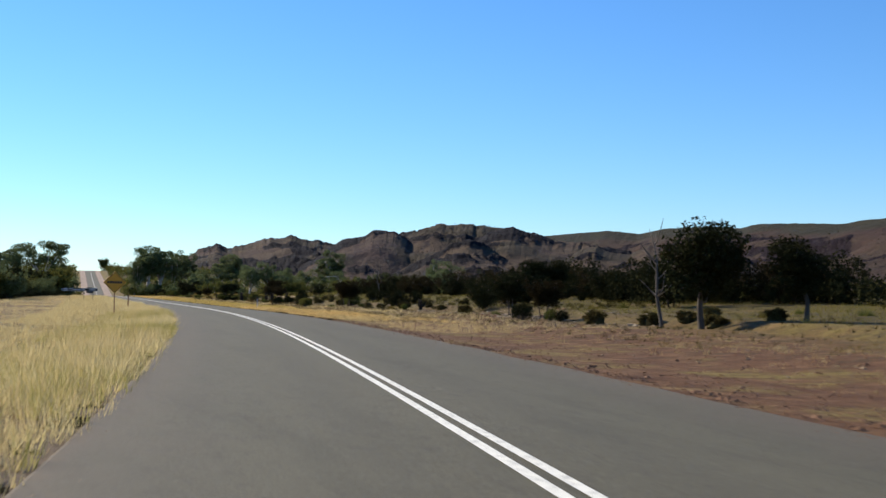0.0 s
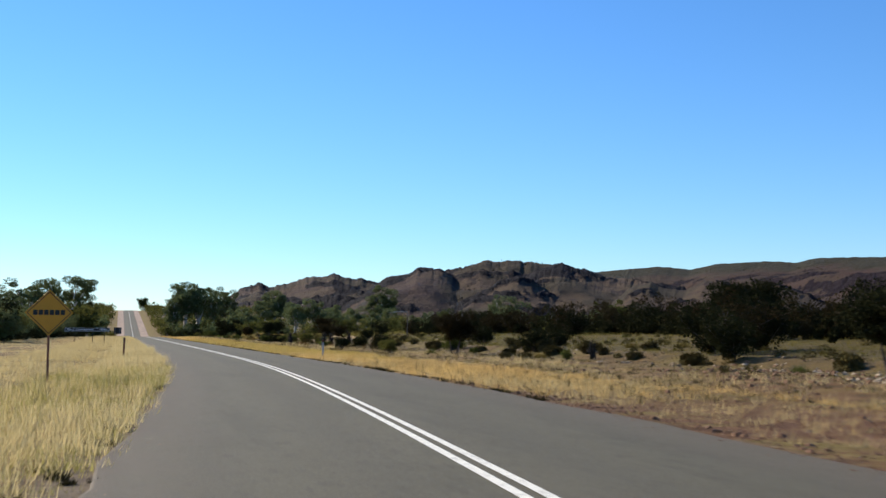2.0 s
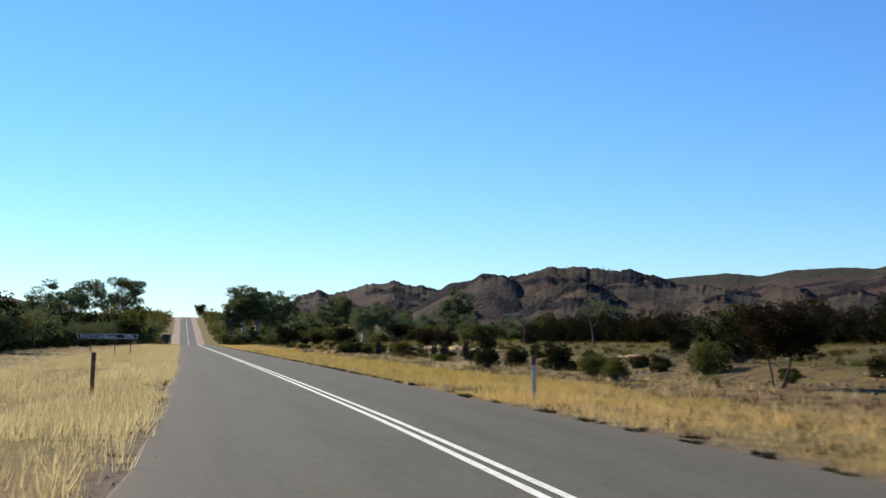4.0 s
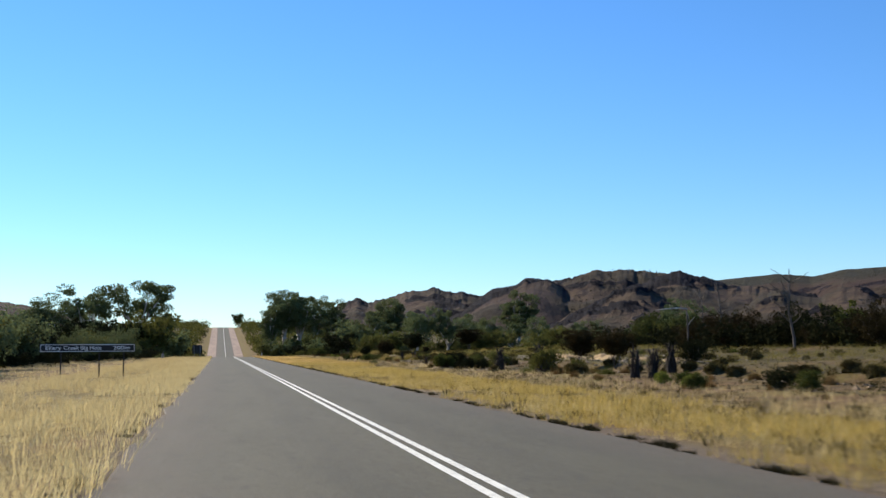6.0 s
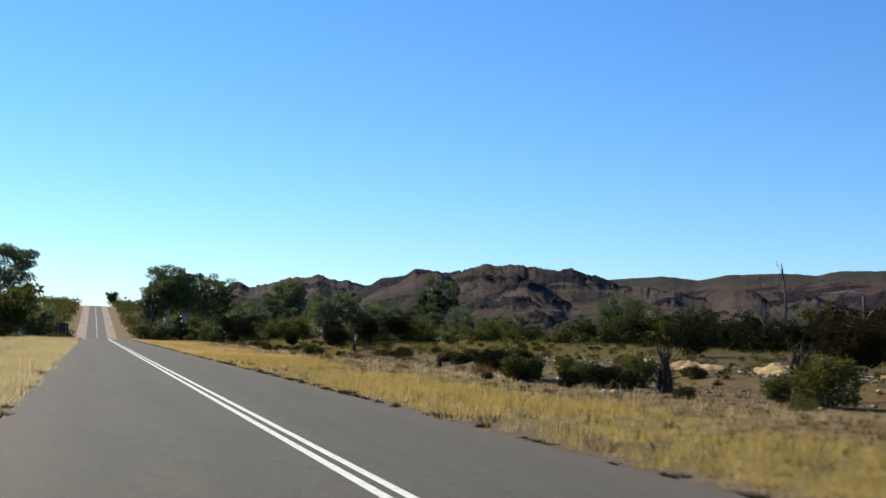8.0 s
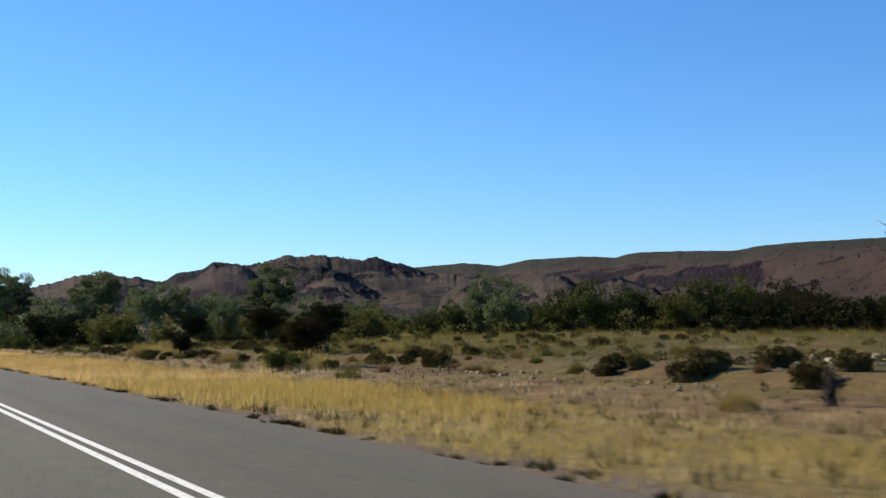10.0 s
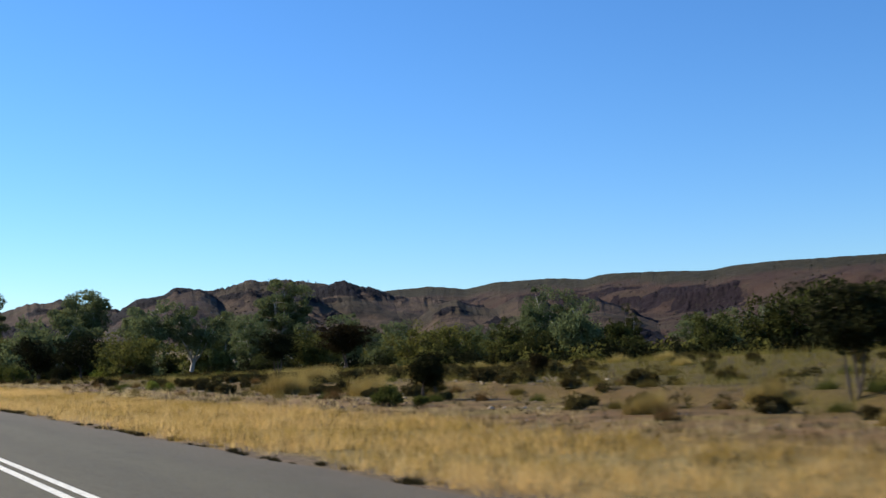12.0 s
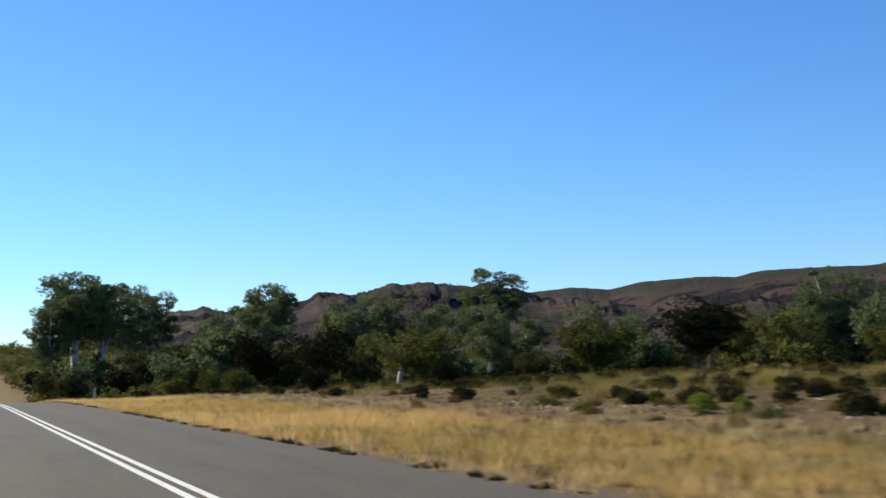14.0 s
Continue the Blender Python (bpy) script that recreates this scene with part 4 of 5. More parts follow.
plant(bushes, [(11.8, 55.0, 0.9), (13.0, 54.1, 0.6), (13.0, 52.8, 0.6), (16.2, 94.5, 1.3), (11.2, 108.6, 0.85), (13.8, 83.9, 0.5), (10.4, 120.5, 0.95), (11.4, 119.2, 0.95), (12.2, 115.9, 1.2), (10.9, 108.0, 0.8), (10.2, 103.8, 0.85),
               (15.4, 108.1, 1.3), (18.3, 96.9, 1.2), (25.0, 132.1, 1.1), (18.6, 112.0, 1.4), (12.4, 131.7, 0.7), (12.5, 130.2, 0.6), (19.0, 153.3, 1.2)], "shrubs on the flat", rng)
bushes = [(bush(90 + i, 1.6, 1.9, M_DARKBARK, (M_DARKLEAF, M_GREENTUFT, M_OLIVE)[i % 3], BUSH, 42, 64, (0.15, 0.066)), 1.6) for i in range(4)]
plant(bushes, [(12.5, 178.1, 0.9), (13.3, 167.7, 1.1), (13.7, 159.1, 1.3), (14.9, 157.6, 0.7), (13.8, 182.8, 1.0), (13.2, 173.1, 0.8), (11.0, 171.4, 0.95), (11.4, 172.1, 0.8), (11.2, 166.1, 0.78), (11.9, 165.7, 0.65), (13.8, 161.1, 0.77), (14.3, 161.6, 0.6),
               (12.8, 171.2, 0.55), (13.0, 170.4, 0.52), (11.0, 167.7, 0.53), (12.1, 169.4, 0.75), (12.6, 168.4, 0.6), (13.1, 177.7, 1.0), (14.6, 318.9, 1.8), (12.5, 322, 1.5), (15.5, 315, 1.7), (16.9, 302, 1.5), (21.0, 292.0, 1.4)], "shrubs on the flat", rng)
greens = [(bush(100 + i, 0.8, 1.2, M_DARKBARK, M_GREENTUFT, "bright green leafy shrub on stony soil", 34, 80, (0.11, 0.045)), 0.8) for i in range(2)]
plant(greens, [(11.1, 209.0, 0.8), (11.6, 209.6, 0.7), (12.8, 208.6, 0.4), (11.4, 231.1, 0.55), (10.9, 171.1, 0.9), (12.0, 230.4, 0.3), (12.4, 138.4, 0.45), (11.5, 135.2, 0.5), (14.6, 100.8, 0.4)], "green shrubs", rng)
TUSS = "dry tussock of spiky grass on bare soil"
yellow = [(tussock(110 + i, 1.1, 1.9, M_OCHRE, "tall golden-brown grass clump", 3200), 1.1) for i in range(3)]
plant(yellow, [(14.5, 246.6, 1.25), (15.2, 247.2, 1.1), (16.1, 248.9, 1.15), (16.9, 249.3, 1.0), (14.7, 239.0, 1.0), (15.3, 239.6, 0.8), (16.7, 238.8, 0.75), (12.5, 209.1, 0.8), (11.7, 211.9, 0.6), (12.3, 212.4, 0.6), (14.3, 213.6, 0.6), (13.4, 216.2, 0.7), (19.8, 255.1, 1.1), (18.2, 251.0, 0.9),
               (10.4, 184.5, 0.5), (13.2, 222.6, 0.7), (17, 223, 0.7), (18.5, 216.0, 0.7), (20.5, 221.0, 0.7), (16.6, 268.5, 0.7), (21.5, 262, 0.9), (24, 270, 0.8)] + [(rng.uniform(19, 46), rng.uniform(236, 300), rng.uniform(0.4, 0.75)) for _ in range(22)], "golden grass clumps", rng)
limes = [(bush(105, 0.7, 1.1, M_DARKBARK, M_LIME, "yellow-green low shrub on bare soil", 22, 70, (0.10, 0.04)), 0.7)]
plant(limes, [(12.3, 257.5, 0.45), (13.0, 257.0, 0.35), (33.0, 352.0, 3.6), (12.0, 139.2, 0.4), (11.6, 135.8, 0.4)], "yellow-green shrubs", rng)
russet = [(tussock(115 + i, 0.7, 0.9, M_RUSSET, "red-brown dry grass tussock on bare soil", 900), 0.7) for i in range(2)]
plant(russet, [(11.1, 176.3, 0.65), (11.6, 177.0, 0.6), (13.9, 179.1, 0.6), (14.5, 179.6, 0.5), (12.0, 179.0, 0.5), (13.0, 204.5, 0.5), (12.4, 205.6, 0.5)] + [(rng.uniform(11.0, 19), rng.uniform(118, 300), rng.uniform(0.25, 0.55)) for _ in range(60)], "russet grass tussocks", rng)
tuss = [(tussock(120 + i, 0.7, 1.0, (M_DULL, M_GREENTUFT, M_DULL)[i % 3], TUSS, 700), 0.7) for i in range(5)]
spots = []
while len(spots) < 60:
    spots.append((rng.uniform(10.5, 26), rng.uniform(198, 262), rng.uniform(0.3, 0.6)))
while len(spots) < 170:
    y = rng.uniform(30, 330)
    x = float(road_x(y)) + 9.5 + rng.gamma(2.2, 8.0)
    if x < 70 and not (y < 60 and x < 12):
        spots.append((x, y, rng.uniform(0.3, 0.75)))
plant(tuss, spots, "grass tussocks on the flat", rng)


# shaded sides of the hummocks are put into dark cores and dark blades
domes = [(bush(130 + i, 0.6, 1.05, M_DARKBARK, M_SPINI, "rounded spiky grass hummock round a dark core", 40, 34, (0.20, 0.040), "hummock", "grass hummock", 0.80), 0.6) for i in range(4)]
spots = [(11.7, 86.3, 0.32), (12.6, 86.1, 0.32), (12.6, 150.9, 0.45), (12.3, 152.5, 0.32), (12.5, 150.0, 0.45), (11.7, 162.1, 0.34), (10.3, 172.9, 0.22), (18.8, 235.7, 0.36), (20.3, 235.5, 0.34), (20.7, 234.9, 0.32), (16.2, 244.3, 0.45), (16.8, 243.6, 0.4),
         (16.3, 270.9, 0.46), (16.7, 268.1, 0.36), (16.0, 265.0, 0.32), (16.0, 259.4, 0.3), (16.6, 259.0, 0.34), (17.3, 258.5, 0.3), (13.8, 45.2, 0.58), (13.7, 39.7, 0.5), (14.2, 42.8, 0.5), (12.6, 48.2, 0.67), (15.2, 38.0, 0.5), (16.0, 44.0, 0.5)]
while len(spots) < 70:                   # a close stand beside the last straight
    spots.append((rng.uniform(14.5, 24), rng.uniform(237, 264), rng.uniform(0.32, 0.52)))
while len(spots) < 118:                  # along the lip of the low bank
    y = rng.uniform(66, 215)
    x = float(road_x(y)) + 16.4 + rng.normal(0, 0.5)
    spots.append((x - 1.3 * float(wave(x, y, 9.0, 5)), y, rng.uniform(0.3, 0.6)))
while len(spots) < 150:
    y = rng.uniform(70, 330)
    x = float(road_x(y)) + 11.5 + rng.gamma(2.6, 5.0)
    if x < 60:
        spots.append((x, y, rng.uniform(0.25, 0.55)))
while len(spots) < 296:                  # the dense field of hummocks beside the last straight
    x, y = 13.5 + 28 * rng.uniform() ** 1.2, rng.uniform(214, 312)
    if float(wave(x, y, 3.1, 6)) > rng.uniform(-0.9, 0.5):
        spots.append((x, y, rng.uniform(0.24, 0.50)))
plant(domes, spots, "grass hummocks on the flat", rng)
n = 520                                  # the rest of them, past counting
y = rng.uniform(60, 330, n)
x = road_x(y) + 13.0 + rng.gamma(2.4, 6.0, n)
hh = rng.uniform(0.18, 0.42, n)
c = np.stack([x, y, land(x, y) + 0.25 * hh], -1)
tagged(new("low_hummock", fast_mesh("low_hummock", leaves(rng, c, 0.85 * hh, 110, 0.16, 0.035, 0.0, 0.75), 3, M_SPINI)), "small spiky grass hummocks over the flat", "grass hummock", kind="stuff")


# ---- grass of the verges ----
def verge(name, lo, hi, ys, count, mat, label, tall, per=9, falloff=None, patchy=0.0, seed=1, bend=False):
    g = np.random.default_rng(seed)
    y = g.uniform(*ys, count)
    off = g.uniform(0, 1, count) ** (falloff or 1.0) * (hi - lo) + lo
    x = road_x(y) + off + (right_edge(y) - HALF_R) * (off > 0)
    dens = 0.5 + 0.5 * wave(x, y, 2.3, seed * 0.7) + 0.3 * wave(x, y, 0.8, seed)
    keep = dens > g.uniform(0, 1, count) * patchy
    if off.min() > 0 and not bend:
        keep &= ~((y < 60 - 3 * g.uniform(-1, 1, count)) & (x < road_x(y) + 9))
    x, y, off = x[keep], y[keep], off[keep]
    clump = wave(x, y, 0.9, seed + 5) + 0.6 * wave(x, y, 2.6, seed + 9)
    h = tall * g.uniform(0.6, 1.25, len(x)) * np.clip(0.78 + 0.34 * wave(x, y, 3.7, seed + 2) + 0.32 * clump, 0.25, 1.6)
    v = blades(g, x, y, land(x, y), per, h, g.uniform(0.3, 0.8, len(x)), np.full(len(x), 0.009), g.uniform(0.08, 0.28, len(x)))
    return tagged(new(name, fast_mesh(name, v, 3, mat)), label, "grass", kind="stuff")


verge("grass", HALF_R + 0.22, HALF_R + 5.6, (92, 205), 11500, M_GOLD, "golden dry grass along the road verge", 0.34, 15, 0.9, 0.80, 3)
verge("grass", HALF_R + 0.22, HALF_R + 5.6, (52, 104), 5200, M_TAN, "tan dry grass along the road verge", 0.32, 15, 0.9, 0.85, 18)
verge("grass", HALF_R + 0.22, HALF_R + 6.6, (195, 330), 14000, M_TAN, "tan dry grass along the road verge", 0.30, 15, 0.9, 0.85, 17)
verge("grass", HALF_R + 0.22, HALF_R + 6.0, (190, 300), 8000, M_GOLD, "golden dry grass along the road verge", 0.32, 15, 0.9, 0.85, 19)
verge("grass", HALF_R + 11.5, HALF_R + 36.0, (205, 320), 12000, M_PLAIN, "tall olive-golden grass among the hummocks", 0.50, 10, 1.0, 0.9, 20)
verge("grass", HALF_R + 0.4, HALF_R + 9.0, (40, 330), 12000, M_STRAW, "straw-coloured dry grass along the road verge", 0.28, 12, 1.1, 1.2, 4)
verge("grass", -HALF_L - 0.25, -HALF_L - 7.0, (-6, 320), 15000, M_STRAW, "straw-coloured dry grass along the road verge", 0.40, 16, 1.35, 0.6, 5)
verge("grass", -HALF_L - 0.06, -HALF_L - 2.6, (-6, 250), 9000, M_STRAW, "straw-coloured dry grass along the road verge", 0.36, 15, 1.2, 0.6, 6)
verge("grass", -HALF_L - 0.06, -HALF_L - 3.4, (-6, 75), 5000, M_GREENSTRAW, "green-tinged grass along the road verge", 0.36, 15, 1.1, 0.8, 13)
verge("grass", -HALF_L - 5.0, -HALF_L - 15.0, (10, 300), 9000, M_STRAW, "straw-coloured dry grass beyond the road verge", 0.34, 12, 1.2, 0.8, 14)
verge("grass", HALF_R + 2.6, HALF_R + 9.5, (0, 44), 900, M_STRAW, "thin straw grass in patches on the bare shoulder", 0.20, 12, 0.7, 1.5, 15, True)
verge("grass", HALF_R + 0.6, HALF_R + 5.5, (40, 66), 1500, M_STRAW, "thin straw grass where the bare shoulder ends", 0.22, 12, 0.8, 1.3, 16, True)
verge("grass", HALF_R + 13.5, HALF_R + 42.0, (25, 300), 26000, M_PLAIN, "olive-golden grass over the rising plain", 0.36, 9, 1.0, 0.7, 12)
verge("grass", HALF_R + 6.0, HALF_R + 55.0, (20, 330), 10000, M_DULL, "thin dull dry grass over the flat", 0.26, 10, 1.6, 1.1, 8)


def edge_tufts(side, ys, count, seed):
    """Low dark cushions of grass in a broken row along the seal's edge."""
    g = np.random.default_rng(seed)
    y0 = g.uniform(*ys, count)
    size = np.repeat(g.uniform(0.45, 1.15, count), 4)
    y = np.repeat(y0, 4) + size * g.normal(0, 0.10, 4 * len(y0))
    half = right_edge(y) if side > 0 else HALF_L
    x = road_x(y) + side * (half + 0.10 + np.repeat(np.abs(g.normal(0, 0.16, len(y0))), 4) + g.normal(0, 0.06, len(y)))
    n = len(x)
    v = blades(g, x, y, land(x, y), 26, size * g.uniform(0.05, 0.12, n), np.full(n, 0.8), np.full(n, 0.020), size * g.uniform(0.03, 0.09, n))
    return tagged(new("edge_tuft", fast_mesh("edge_tuft", v, 3, M_DARKTUFT)), "low dark grass tufts along the seal's edge", "grass", kind="stuff")


edge_tufts(1, (56, 330), 430, 31)
edge_tufts(-1, (0, 300), 200, 32)

g = np.random.default_rng(77)            # small dead tufts and litter over the flat
n = 5200
y = g.uniform(28, 300, n)
x = road_x(y) + HALF_R + 3.5 + g.gamma(1.8, 6.0, n)
keep = ~((y < 62) & (x < road_x(y) + 9))
x, y = x[keep], y[keep]
v = blades(g, x, y, land(x, y), 12, g.uniform(0.06, 0.20, len(x)), np.full(len(x), 0.9), np.full(len(x), 0.016), g.uniform(0.04, 0.16, len(x)))
tagged(new("dead_tuft", fast_mesh("dead_tuft", v, 3, M_DARKTUFT)), "small dark dead tufts over the flat", "grass", kind="stuff")
n = 2600
y = g.uniform(56, 300, n)
x = road_x(y) + HALF_R + 0.6 + 6.5 * g.uniform(0, 1, n)
v = blades(g, x, y, land(x, y), 14, g.uniform(0.10, 0.30, n), np.full(n, 0.7), np.full(n, 0.012), g.uniform(0.05, 0.18, n))
tagged(new("dead_tuft", fast_mesh("dead_tuft", v, 3, M_SPINI)), "brown tufts among the golden verge grass", "grass", kind="stuff")

# ---- stones ----
for side, ys, mat in ((1, (0, 70), M_REDSTONE), (1, (60, 320), M_STONE), (-1, (0, 200), M_STONE)):
    n = 1100
    y = rng.uniform(*ys, n)
    half = right_edge(y) if side > 0 else HALF_L
    x = road_x(y) + side * (half + 0.15 + rng.normal(0, 0.28, n))
    stones("gravel", rng, x, y, rng.uniform(0.012, 0.05, n), mat, "loose gravel along the ragged edge of the seal")
n = 1800
y = rng.uniform(10, 320, n)
x = road_x(y) + HALF_R + 2.0 + rng.gamma(2.2, 6.0, n)
stones("stones", rng, x, y, rng.uniform(0.025, 0.10, n), M_STONE, "pale loose stones on the flat")
n = 2200
y = rng.uniform(5, 62, n)
x = road_x(y) + HALF_R + 0.6 + rng.gamma(1.6, 2.2, n) + 0.8 * wave(y, y * 0.7, 2.0, 4)
stones("stones", rng, x, y, rng.uniform(0.012, 0.055, n), M_REDSTONE, "red gravel on the bare shoulder")
n = 900
y = rng.uniform(6, 66, n)
k0 = rng.uniform(0, 1, n)                # clods thrown up along the seal and where the grass begins
x = np.where(k0 < 0.55, right_edge(y) + 0.25 + np.abs(rng.normal(0, 0.30, n)), HALF_R + 6.0 + rng.normal(0, 1.1, n) + 1.2 * wave(y, y * 0.6, 3.0, 2)) + road_x(y)
stones("clods", rng, x, y, 0.025 + 0.085 * rng.uniform(0, 1, n) ** 2.5, M_REDSTONE, "red-brown clods and stones on the bare shoulder")


n = 260
g = rng.uniform(0, 1, n)
y = 58 + 16 * g + rng.normal(0, 1.5, n)
x = 12.0 + rng.normal(0, 2.0, n) + 3.0 * g
stones("rubble", rng, x, y, rng.uniform(0.05, 0.20, n), M_REDSTONE, "heap of red-brown broken rock and rubble")
n = 420
k0 = rng.integers(0, 16, n)
cy = rng.uniform(205, 292, 16)
cx = 14.5 + 0.03 * (cy - 215) + rng.normal(0, 2.2, 16)
x, y = cx[k0] + rng.normal(0, 0.7, n), cy[k0] + rng.normal(0, 0.9, n)
stones("stones", rng, x, y, rng.uniform(0.03, 0.15, n), M_STONE, "pale broken stones strewn in patches")


n = 520
y = rng.uniform(66, 212, n)
x = road_x(y) + 15.4 + rng.normal(0, 0.9, n)
stones("stones", rng, x - 1.3 * wave(x, y, 9.0, 5), y, rng.uniform(0.04, 0.20, n), M_STONE, "pale broken stones below the low bank")
n = 300
y = rng.uniform(44, 62, n)
x = road_x(y) + 12.5 + 0.25 * (y - 44) + rng.normal(0, 2.0, n)
stones("stones", rng, x, y, rng.uniform(0.04, 0.15, n), M_STONE, "pale broken stones round the shrubs")


def earth_mound(x, y, length, width, height, turn, seed):
    """A low pale bank of dug earth, with an uneven crest."""
    u, w = np.meshgrid(np.linspace(-1, 1, 40), np.linspace(-1, 1, 24))
    r2 = u ** 2 + w ** 2
    h = height * np.clip(1 - r2, 0, 1) ** 0.8
    bump = np.array([noise.fractal(Vector((p * length / 1.1, q * width / 1.1, seed)), 0.8, 2.1, 5) for p, q in zip(u.ravel(), w.ravel())]).reshape(u.shape)
    h = h * (0.9 + 0.9 * bump) - 0.12 * smooth(0.8, 1.1, r2)
    ob = new("earth_mound", grid_mesh("earth_mound", u * length / 2, w * width / 2, h, M_PALEEARTH))
    ob.matrix_basis = pose(x, y, float(land(x, y)) - 0.06, 0, 0, turn)
    return tagged(ob, "low pale sandy earth bank on the flat", "earth mound", "earth mounds")


for x, y, length, wide, high, turn, seed in ((21.4, 184.0, 4.6, 2.0, 0.30, 80, 2.0), (20.8, 178.6, 6.0, 2.0, 0.32, 95, 3.0), (21.2, 172.4, 5.4, 1.8, 0.28, 84, 4.0),
                                             (21.8, 166.6, 4.4, 1.6, 0.20, 96, 5.0), (21.4, 161.0, 4.0, 1.5, 0.18, 85, 6.0), (17.0, 96.5, 3.0, 1.2, 0.12, 95, 7.0), (19.6, 126.0, 3.5, 1.4, 0.14, 90, 8.0)):
    earth_mound(x, y, length, wide, high, turn, seed)
n = 420
y = rng.uniform(156, 196, n)
x = 21.0 + rng.normal(0, 1.5, n)
stones("rubble", rng, x, y, rng.uniform(0.05, 0.26, n), M_PALEROCK, "pale broken rock strewn over the earth banks")
for count, (x0, x1), (y0, y1), big in ((110, (12.0, 17.5), (44, 66), 0.22), (70, (13.0, 17.5), (62, 80), 0.20), (90, (11.0, 14.5), (156, 172), 0.18), (90, (10.5, 13.5), (163, 176), 0.20), (70, (11.0, 13.5), (205, 214), 0.16), (130, (13.0, 22.0), (226, 252), 0.16), (130, (11.5, 20.0), (250, 275), 0.17), (60, (14.0, 20.0), (86, 104), 0.16)):
    k0 = rng.integers(0, 9, count)       # pale rocks in loose heaps
    cx, cy = rng.uniform(x0, x1, 9), rng.uniform(y0, y1, 9)
    x, y = cx[k0] + rng.normal(0, 0.45, count), cy[k0] + rng.normal(0, 0.6, count)
    stones("stones", rng, x, y, 0.04 + (big - 0.04) * rng.uniform(0, 1, count) ** 2, M_PALEROCK, "pale broken rocks in loose heaps among the tussocks")

# ---- signs and posts ----
def warning_sign(x, y):
    top = new("warning_sign", None)
    s = 0.60
    bm = bmesh.new()
    box(bm, -s / 1.0 * 0.7071, s * 0.7071, -0.004, 0.004, -s * 0.7071, s * 0.7071, 0.002)
    bmesh.ops.transform(bm, matrix=Matrix.Translation((0, 0, 1.80)) @ Matrix.Rotation(radians(45), 4, 'Y') @ Matrix.Translation((0, 0, 0)), verts=bm.verts)
    plate = part("plate", bm, M_YELLOW, top, "orange-yellow diamond plate")
    for k in range(6):
        bm = bmesh.new()
        box(bm, -0.395 + 0.135 * k, -0.285 + 0.135 * k, -0.009, -0.005, 1.74, 1.87)
        part("legend_bar", bm, M_BLACK, plate, "black bar")
    for k in range(4):
        bm = bmesh.new()
        box(bm, -0.385, 0.385, -0.009, -0.005, 0.372, 0.392)
        bmesh.ops.transform(bm, matrix=Matrix.Translation((0, 0, 1.80)) @ Matrix.Rotation(radians(45 + 90 * k), 4, 'Y'), verts=bm.verts)
        part("border", bm, M_BLACK, plate, "black edge line")
    bm = bmesh.new()
    rod(bm, (0, 0.035, -0.4), (0, 0.035, 2.30), 0.030, 0.030, 12)
    part("post", bm, M_POSTRED, top)
    for z in (1.5, 2.1):
        bm = bmesh.new()
        box(bm, -0.06, 0.06, 0.003, 0.07, z - 0.02, z + 0.02, 0.004)
        part("bracket", bm, M_STEEL, top)
    top.matrix_basis = pose(x, y, float(land(x, y)), 0, 0, 3)
    return tagged(top, "yellow diamond warning sign on a rusty steel post", "road sign")


warning_sign(-7.3, 66.5)


def place_sign(x0, x1, y):
    top = new("place_sign", None)
    w = x1 - x0
    bm = bmesh.new()
    box(bm, -w / 2, w / 2, -0.02, 0.02, 1.26, 1.66, 0.008)
    board = part("board", bm, M_BROWN, top, "dark brown sign board")
    for nm, b in (("border", (-w / 2 + 0.03, w / 2 - 0.03, 1.61, 1.635)), ("border", (-w / 2 + 0.03, w / 2 - 0.03, 1.285, 1.31)), ("border", (-w / 2 + 0.03, -w / 2 + 0.055, 1.31, 1.61)), ("border", (w / 2 - 0.055, w / 2 - 0.03, 1.31, 1.61))):
        bm = bmesh.new()
        box(bm, b[0], b[1], -0.026, -0.021, b[2], b[3])
        part(nm, bm, M_WHITE, board, "white edge line")
    for words, cx, width in (("Ellery", -1.64, 0.74), ("Creek", -0.79, 0.72), ("Big", -0.17, 0.36), ("Hole", 0.37, 0.56), ("200m", 1.62, 0.78)):
        cu = bpy.data.curves.new("lettering", 'FONT')
        cu.body, cu.size, cu.extrude, cu.align_x, cu.align_y = words, 0.27, 0.002, 'CENTER', 'CENTER'
        tmp = new("lettering", cu)
        me = bpy.data.meshes.new_from_object(tmp.evaluated_get(bpy.context.evaluated_depsgraph_get()))
        bpy.data.objects.remove(tmp)
        xs = [q.co.x for q in me.vertices]
        me.transform(Matrix.Translation((cx, -0.026, 1.46)) @ Matrix.Rotation(radians(90), 4, 'X') @ Matrix.Diagonal((width / (max(xs) - min(xs)), 1, 1, 1)))
        me.materials.clear()
        me.materials.append(M_WHITE)
        child("lettering", me, board, "white lettering")
    for px in (-w / 2 + 1.0, 0.55, w / 2 - 0.55):
        bm = bmesh.new()
        rod(bm, (px, 0.06, -0.4), (px, 0.06, 1.62), 0.035, 0.035, 10)
        part("post", bm, M_BROWN, top)
    top.matrix_basis = pose((x0 + x1) / 2, y, float(land((x0 + x1) / 2, y)), 0, 0, 2)
    return tagged(top, "long dark brown place sign with white lettering on posts", "road sign")


place_sign(-11.05, -6.5, 163.0)


